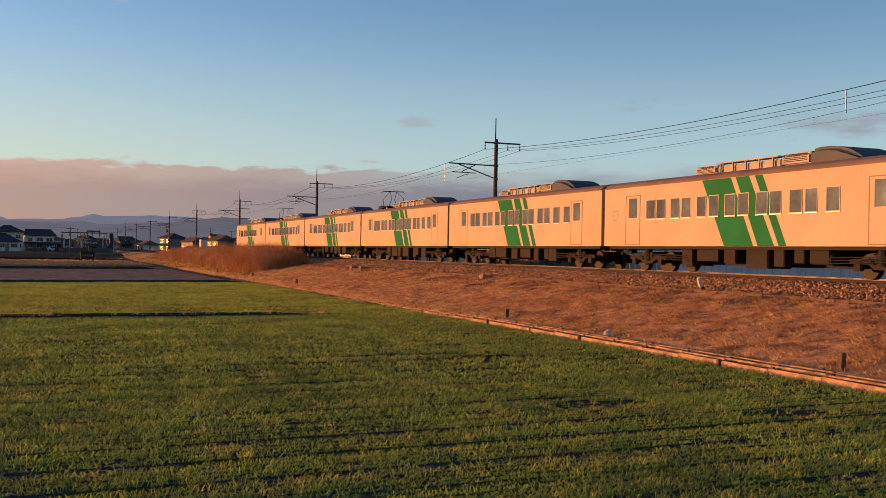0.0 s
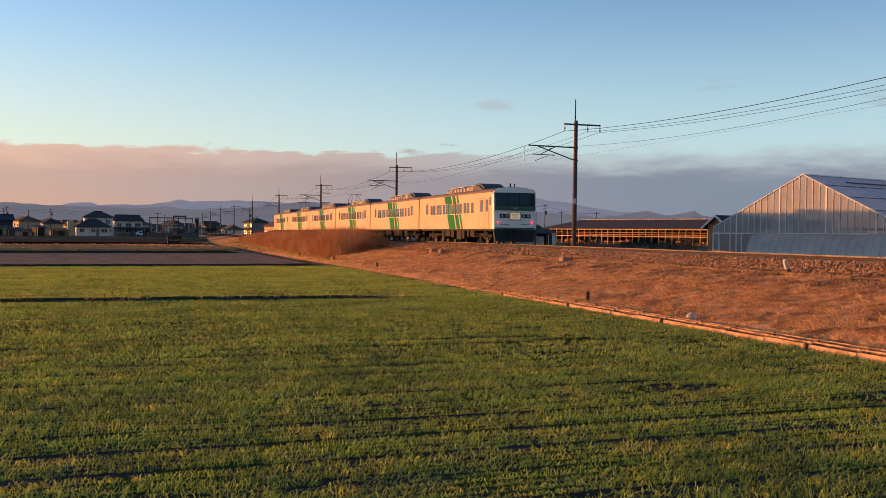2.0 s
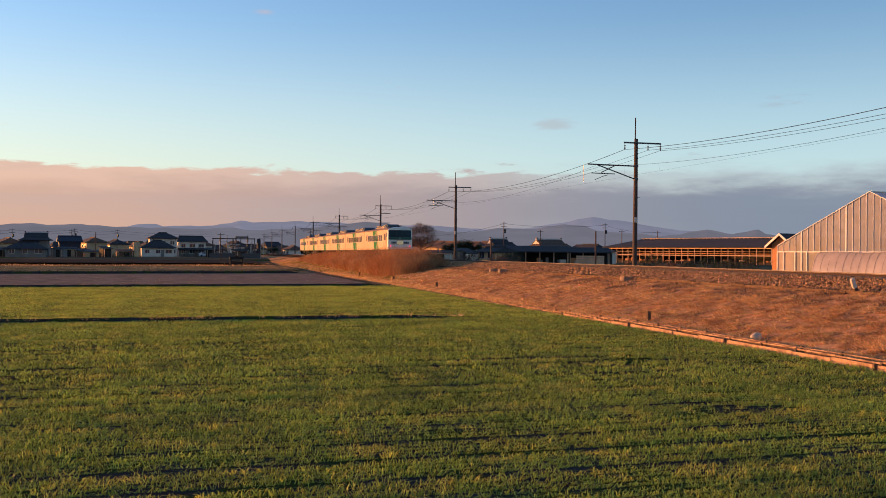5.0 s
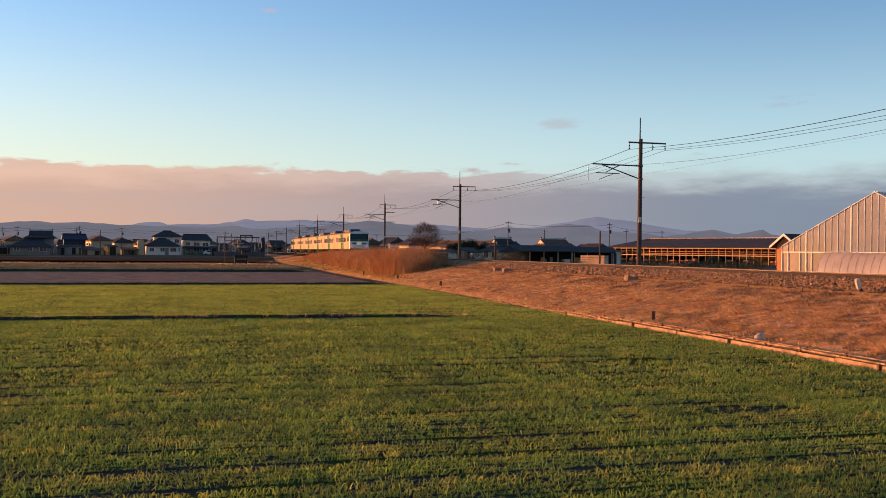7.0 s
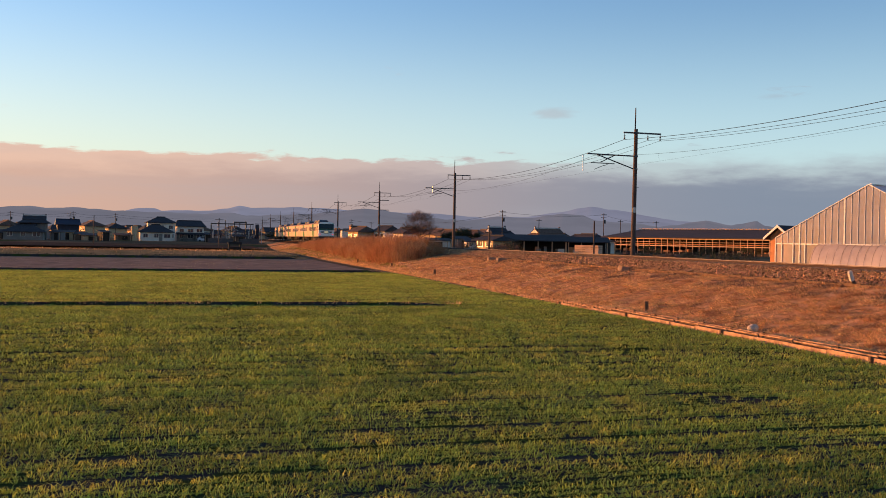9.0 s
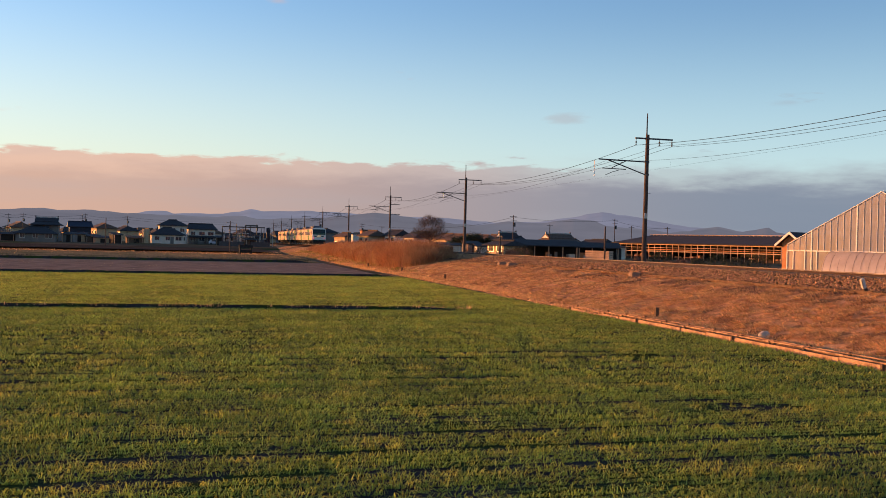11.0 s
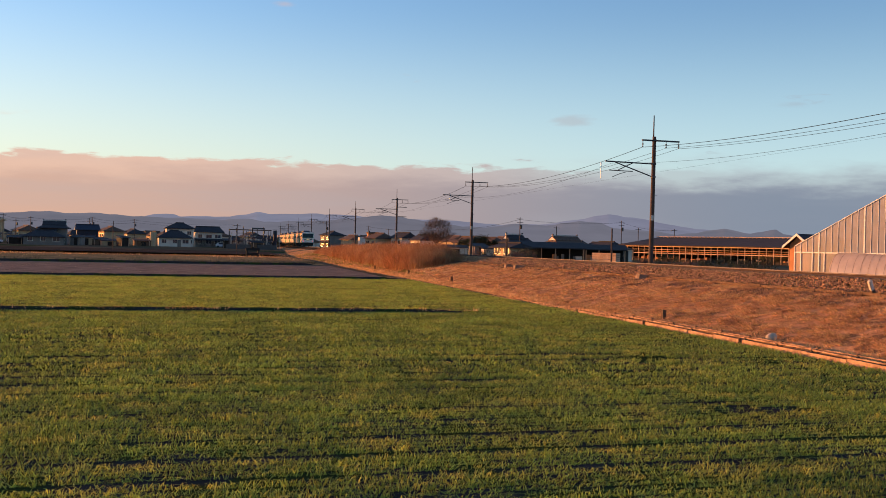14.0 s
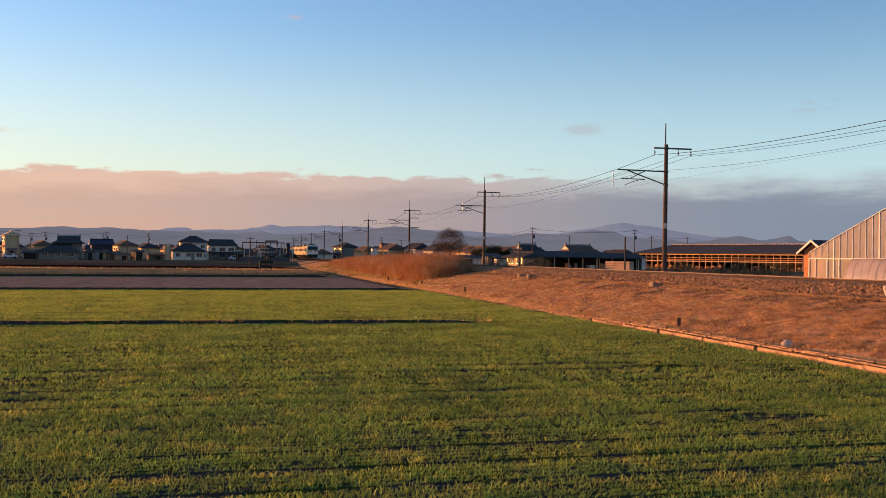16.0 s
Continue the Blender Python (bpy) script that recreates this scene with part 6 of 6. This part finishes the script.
def dead_grass():
    for name, y0, y1, dens, wide in (("dead_grass_near", 11, 45, 620, 0.013), ("dead_grass_middle", 45, 100, 190, 0.022), ("dead_grass_far", 100, 260, 22, 0.05)):
        n = int((y1 - y0) * 7.2 * dens)
        x, y = RS.uniform(15.7, 22.9, n), RS.uniform(y0, y1, n)
        clump = ripple(x * 1.2, y, 1.3) + 0.7 * ripple(x, y + 50, 0.45)
        bare = np.clip((x - 21.2) / 1.4, 0, 0.75)
        keep = RS.uniform(0, 1, n) < np.clip(0.65 + 0.6 * clump, 0.08, 1) * (1 - bare)
        x, y, clump = x[keep], y[keep], clump[keep]
        n = len(x)
        h = np.clip(RS.gamma(3, 0.014, n) * (1 + 0.8 * clump), 0.012, 0.13)
        reach = RS.uniform(0.06, 0.28, n)
        ang = RS.normal(-0.5, 0.9, n) + 1.2 * ripple(x, y, 2.5)
        lean = np.stack([-np.cos(ang) * reach, np.sin(ang) * reach], 1)
        base = np.stack([x, y, bank_z(x) + 0.02 + 0.03 * ripple(x, y, 1.6) + 0.035 * ripple(x, y + 20, 0.6)], 1)
        tagged(blades(name, base, h, wide * RS.uniform(0.6, 1.4, n), lean, M["straw"], 2), "matted rust-coloured dead grass on the bank", "dead grass", kind="stuff")
    m, per = 5200, 26
    x, y = RS.uniform(15.8, 22.6, m), 12 + 92 * RS.uniform(0, 1, m) ** 1.5
    keep = RS.uniform(0, 1, m) < np.clip(0.55 + 0.8 * ripple(x, y, 2.2), 0.1, 1)
    x, y = np.repeat(x[keep], per), np.repeat(y[keep], per)
    n = len(x)
    size = np.repeat(RS.uniform(0.5, 1.35, n // per), per)
    x, y = x + RS.normal(0, 0.07, n) * size, y + RS.normal(0, 0.09, n) * size
    base = np.stack([x, y, bank_z(x) + 0.015 + 0.03 * ripple(x, y, 1.6)], 1)
    lean = RS.normal(0, 0.07, (n, 2)) * size[:, None] + np.array([-0.13, -0.05]) * size[:, None]
    tagged(blades("grass_tussocks", base, RS.uniform(0.03, 0.11, n) * size, RS.uniform(0.008, 0.02, n) * (1 + y / 90), lean, M["straw"], 2), "bleached tussocks of dead grass lying down the bank", "dead grass", kind="stuff")
    n = 90000
    x, y = RS.uniform(18.2, 22.9, n), 13 + 85 * RS.uniform(0, 1, n) ** 1.6
    dark = 1.3 * ripple(x * 1.1, y + 7, 2.6) + 0.5 * ripple(x, y, 0.5) + (x - 21.2) * 0.35
    keep = RS.uniform(-0.1, 0.5, n) < dark - 0.26
    x, y = x[keep], y[keep]
    n = len(x)
    base = np.stack([x, y, bank_z(x) + 0.03 + 0.03 * ripple(x, y, 1.6) + 0.035 * ripple(x, y + 20, 0.6)], 1)
    tagged(blades("withered_weeds", base, RS.uniform(0.03, 0.13, n), RS.uniform(0.01, 0.026, n), RS.normal(0, 0.09, (n, 2)), M["twig"], 2), "dark brown withered weeds in patches on the bank", "weeds", kind="stuff")
    for name, n, near, far, h0, h1, wide, mat in (("verge_straw", 22000, 18, 68, 0.06, 0.26, 0.10, "straw"), ("verge_green", 15000, 1.0, 40, 0.06, 0.2, 0.12, "shrub"), ("plot_stubble", 5000, 75, 190, 0.03, 0.12, 0.2, "twig")):
        x, s = RS.uniform(-75, 13.5, n), RS.uniform(0, 1, n)
        y = bare_edge(x) + near + s * (far - near)
        keep = RS.uniform(0, 1, n) < np.clip(0.35 + 0.9 * ripple(x * 0.25, y, 9.0), 0.03, 1)
        x, y = x[keep], y[keep]
        n = len(x)
        z = np.where(y > 195, 0.4, 0.12)
        base = np.stack([x, y, np.maximum(z, land_z(x, y))], 1)
        tagged(blades(name, base, RS.uniform(h0, h1, n), wide * RS.uniform(0.5, 1.3, n), RS.normal(0, 0.08, (n, 2)), M[mat], 1), "rough grass and dry stubble beyond the paddy", "grass", kind="stuff")
    n = 14000
    x, s = RS.uniform(-60, 14, n), RS.uniform(0, 1, n)
    y = field_edge(x) + 1.2 + s * (bare_edge(x) - field_edge(x) - 2)
    c = ripple(x * 0.15, y, 2.0)
    keep = RS.uniform(0, 1, n) < np.clip(0.3 + c, 0.05, 1)
    base = np.stack([x, y, 0 * x - 0.02], 1)[keep]
    n = len(base)
    tagged(blades("paddy_stubble", base, RS.uniform(0.015, 0.05, n), np.full(n, 0.03), RS.normal(0, 0.03, (n, 2)), M["straw"], 1), "short brown rice stubble on bare soil", "stubble", kind="stuff")
    for name, line, x1, off, m in (("bund_grass", bund_line, 10.5, -0.1, 5000), ("bund_grass", lambda q: field_edge(q) + 0.35, 14.6, 0.3, 4200), ("bund_grass", lambda q: bare_edge(q) + 0.5, 12.5, 0.2, 5000)):
        x = RS.uniform(-60, x1, m)
        y = line(x) + off + RS.normal(0, 0.16, m)
        keep = RS.uniform(0, 1, m) < np.clip(0.3 + 0.9 * ripple(x, y * 0, 2.0), 0.04, 1)
        x, y = x[keep], y[keep]
        m = len(x)
        tagged(blades(name, np.stack([x, y, np.full(m, 0.08)], 1), RS.uniform(0.03, 0.16, m), RS.uniform(0.02, 0.045, m), RS.normal(0, 0.06, (m, 2)), M["straw"], 1), "withered straw tufts along an earth bund", "dead grass", kind="stuff")
    n = 26000
    x, y = RS.uniform(15.16, 15.95, n), RS.uniform(11, 130, n)
    keep = (x > 15.5) | ((y > 37) & (RS.uniform(0, 1, n) < 0.3 + 0.6 * ripple(x, y, 1.5)))
    keep &= (y > 37) | (RS.uniform(0, 1, n) < 0.4)
    x, y = x[keep], y[keep]
    n = len(x)
    base = np.stack([x, y, bank_z(x)], 1)
    tagged(blades("edge_weeds", base, RS.uniform(0.05, 0.22, n), np.full(n, 0.012), RS.normal(0, 0.05, (n, 2)), M["straw"], 2), "dry weeds along the drain", "dead grass", kind="stuff")


def reeds():
    for name, n, x1, y0, y1 in (("reed_thicket", 60000, 23.4, 92, 150), ("reed_thicket", 24000, 23.2, 150, 212)):
        y = RS.uniform(y0, y1, n)
        x0 = 16.5 + 0.022 * (y - 92)
        x = RS.uniform(0, 1, n) * (x1 - x0) + x0
        dens = ripple(x, y, 2.6) + 0.5 * ripple(x + 7, y, 1.0)
        edge = np.clip((x - x0 + 0.35 * dens) / 1.5, 0, 1) ** 0.7 * np.clip((y - 92 - 1.5 * np.clip(x - 20.5, 0, 9)) / 4.5, 0, 1) * np.clip((212 - y) / 45, 0, 1)
        gap = 1 - 0.75 * np.exp(-((y - 117 - 0.9 * (x - 19)) / 3.0) ** 2)
        keep = RS.uniform(0, 1, n) < np.clip(0.75 + 0.6 * dens, 0.08, 1) * np.clip(edge * 2, 0, 1) * gap
        x, y, dens, edge, gap = x[keep], y[keep], dens[keep], edge[keep], gap[keep]
        n = len(x)
        zb = bank_z(x)
        top = 2.72 + 0.25 * np.clip((122 - y) / 25, -0.6, 1) + 0.26 * dens + 0.42 * ripple(x * 0.5, y, 5.0) + 0.26 * RS.normal(0, 1, n)
        h = np.clip((top - zb) * (0.4 + 0.6 * edge) * (0.55 + 0.45 * gap) * RS.uniform(0.6, 1.06, n), 0.3, 3.0)
        base = np.stack([x, y, zb - 0.05], 1)
        ob = blades(name, base, h, RS.uniform(0.012, 0.028, n), RS.normal(0, 0.40, (n, 2)), M["reed"], 2)
        tagged(ob, "dense thicket of rust-red dead reeds on the bank", "reeds", kind="stuff")
        m = 2 * n
        i = RS.randint(0, n, m)
        f = RS.uniform(0.4, 0.9, m)
        tb = base[i] + np.stack([0 * f, 0 * f, h[i] * f], 1)
        tw = blades("plume", tb, RS.uniform(0.1, 0.5, m), RS.uniform(0.012, 0.03, m), RS.normal(0, 0.34, (m, 2)), M["reed"], 1, parent=ob)
        tagged(tw, kind="stuff")
    n = 16000
    y = RS.uniform(84, 215, n)
    x = 15.6 + RS.uniform(0, 1, n) ** 0.8 * (1.5 + 0.022 * np.clip(y - 92, 0, 200))
    keep = RS.uniform(0, 1, n) < np.clip(0.3 + ripple(x, y * 0.4, 2.0), 0.05, 1)
    x, y = x[keep], y[keep]
    n = len(x)
    base = np.stack([x, y, bank_z(x)], 1)
    tagged(blades("toe_grass", base, RS.uniform(0.05, 0.3, n), RS.uniform(0.03, 0.07, n), RS.normal(0, 0.12, (n, 2)), M["verge_blade"], 2), "greenish rough grass at the foot of the reeds", "grass", kind="stuff")


def ballast_stones():
    for name, y0, y1, dens, size in (("ballast_stones", 12, 52, 190, 0.05), ("ballast_stones", 52, 120, 75, 0.065)):
        n = int((y1 - y0) * 2.2 * dens)
        x, y = RS.uniform(22.75, 24.85, n), RS.uniform(y0, y1, n)
        keep = RS.uniform(0, 1, n) < np.clip((x - 22.6) / 0.5, 0.1, 1)
        x, y = x[keep], y[keep]
        n = len(x)
        c = np.stack([x, y, bank_z(x) + 0.045 + RS.uniform(-0.01, 0.03, n)], 1)
        corners = np.array([[1, 0, 0], [-1, 0, 0], [0, 1, 0], [0, -1, 0], [0, 0, 0.8], [0, 0, -0.8]], float)
        v = corners[None] * RS.uniform(0.6, 1.25, (n, 6, 1)) + RS.normal(0, 0.16, (n, 6, 3))
        a = RS.uniform(0, 6.3, n)
        ca, sa = np.cos(a)[:, None], np.sin(a)[:, None]
        vx, vy = v[..., 0] * ca - v[..., 1] * sa, v[..., 0] * sa + v[..., 1] * ca
        v = np.stack([vx, vy, v[..., 2]], -1) * (size * RS.uniform(0.7, 1.5, n))[:, None, None] + c[:, None, :]
        tri = np.array([[0, 2, 4], [2, 1, 4], [1, 3, 4], [3, 0, 4], [2, 0, 5], [1, 2, 5], [3, 1, 5], [0, 3, 5]])
        f = (np.arange(n)[:, None, None] * 6 + tri[None]).reshape(-1, 3)
        tagged(raw(name, v.reshape(-1, 3), f, M["stone"]), "angular brown ballast stones", "ballast", kind="stuff")


def twig_tree(x, y, z, h, spread, label, leafy=False):
    rs = random.Random(int(x * 13 + y))
    t = thing("tree", label, "tree", at=pose(x, y, z))
    bm = B()
    rod(bm, (0, 0, -0.2), (0, 0, h * 0.32), h * 0.035, h * 0.026, 8)
    ends = []

    def grow(p, d, length, r, level):
        q = p + d * length
        rod(bm, p, q, r, r * 0.6, 5)
        if level == 0:
            ends.append((q, d))
            return
        for k in range(3 if level > 1 else 4):
            nd = (d + Vector((rs.gauss(0, 0.45), rs.gauss(0, 0.45), rs.gauss(0.1, 0.25)))).normalized()
            grow(q, nd, length * rs.uniform(0.6, 0.8), r * 0.55, level - 1)

    for k in range(6):
        a = k * 1.05 + rs.uniform(-0.3, 0.3)
        d = Vector((math.cos(a) * spread, math.sin(a) * spread, rs.uniform(0.5, 1.1))).normalized()
        grow(Vector((0, 0, h * rs.uniform(0.2, 0.32))), d, h * 0.27, h * 0.016, 2)
    part("trunk", bm, M["bark"], t)
    e = np.array([p for p, d in ends])
    per = 70 if not leafy else 40
    i = np.repeat(np.arange(len(e)), per)
    n = len(i)
    if leafy:
        base = e[i] + RS.normal(0, h * 0.07, (n, 3))
        ob = blades("crown", base, RS.uniform(-0.15, 0.25, n), np.full(n, 0.22), RS.normal(0, 0.2, (n, 2)), M["leaf"], 1, parent=t)
    else:
        n = 7000
        out = RS.normal(0, 1, (n, 3))
        out /= np.linalg.norm(out, axis=1)[:, None]
        out *= RS.uniform(0.12, 1, (n, 1)) ** 0.45 * (0.9 + 0.12 * ripple(out[:, :1] * 3, out[:, 2:] * 3 + out[:, 1:2], 2.0))
        base = out * np.array([0.42, 0.42, 0.34]) * h + np.array([0, 0, h * 0.62])
        ob = blades("crown", base, h * (0.02 + 0.07 * np.abs(out[:, 2])), np.full(n, 0.05), out[:, :2] * h * 0.08 + RS.normal(0, h * 0.02, (n, 2)), M["twig"], 1, parent=t)


dead_grass()
reeds()
ballast_stones()
twig_tree(54.3, 254, 0.9, 9.6, 1.3, "bare round-headed brown tree behind the reeds")
for x, y, h in ((54.2, 222, 4.3), (57.5, 224, 4.9), (60.2, 226, 4.2)):
    twig_tree(x, y, 0.9, h, 0.7, "dark evergreen tree by the houses", True)
for x, y, h in ((-88, 372, 7.0), (-64, 300, 4.5), (30, 430, 4)):
    twig_tree(x, y, 0.9, h, 0.8, "dark evergreen tree among the houses", True)


def bush(x, y, z, r, mat, label, n=700):
    p = RS.normal(0, 1, (n, 3))
    p /= np.linalg.norm(p, axis=1)[:, None]
    p *= (RS.uniform(0.35, 1, n) ** 0.6)[:, None] * np.array([r, r * 0.9, r * 0.75]) * (1 + 0.25 * ripple(p[:, 0] * 4, p[:, 1] * 4 + p[:, 2] * 3, 2.0))[:, None]
    t = thing("bush", label, "bush", "scrub beyond the track", at=pose(x, y, z))
    blades("foliage", p + np.array([0, 0, r * 0.62]), RS.uniform(0.05, 0.28, n), RS.uniform(0.04, 0.10, n), RS.normal(0, 0.12, (n, 2)), M[mat], 1, parent=t)
    bm = B()
    for k in range(5):
        rod(bm, (0, 0, -0.1), (r * 0.5 * math.cos(k * 1.3), r * 0.5 * math.sin(k * 1.3), r * 0.9), 0.03, 0.01, 5)
    part("stem", bm, M["bark"], t)


for x, y, r, mat in ((31.2, 66.5, 0.75, "twig"), (48.6, 85.6, 1.2, "leaf"), (47.6, 87.6, 1.0, "shrub"), (46.9, 90.0, 1.2, "leaf"), (46.2, 92.4, 0.8, "shrub"), (44.6, 97.5, 1.3, "leaf"), (43.6, 99.2, 0.6, "twig"), (41.5, 96, 0.7, "twig"),
                     (37.5, 78.0, 0.8, "twig"), (31.6, 108, 1.1, "twig"), (32.0, 120, 1.2, "shrub"), (33.5, 131, 1.2, "twig"), (40.5, 134, 1.3, "shrub"), (42.5, 138, 1.2, "twig"), (46.5, 150, 1.6, "shrub"), (44.0, 146, 1.3, "shrub"),
                     (38.0, 128, 1.0, "twig")):
    bush(x, y, 0.88, r, mat, "scrubby dry bush beyond the track" if mat == "twig" else "low dark shrub beyond the track")

for k in range(34):
    az, dist = -13 + k * 0.62, 318 + 40 * ((k * 7) % 5) / 5
    x, y = dist * math.sin(radians(az)), dist * math.cos(radians(az))
    if abs(x - TRACK_X) > 7:
        bush(x, y, 0.75, 1.2 + 0.35 * ((k * 5) % 4), ("shrub", "twig", "leaf", "reed")[k % 4], "garden hedge or dry scrub by the far houses", 320)


# ---- things that move ----
motions()
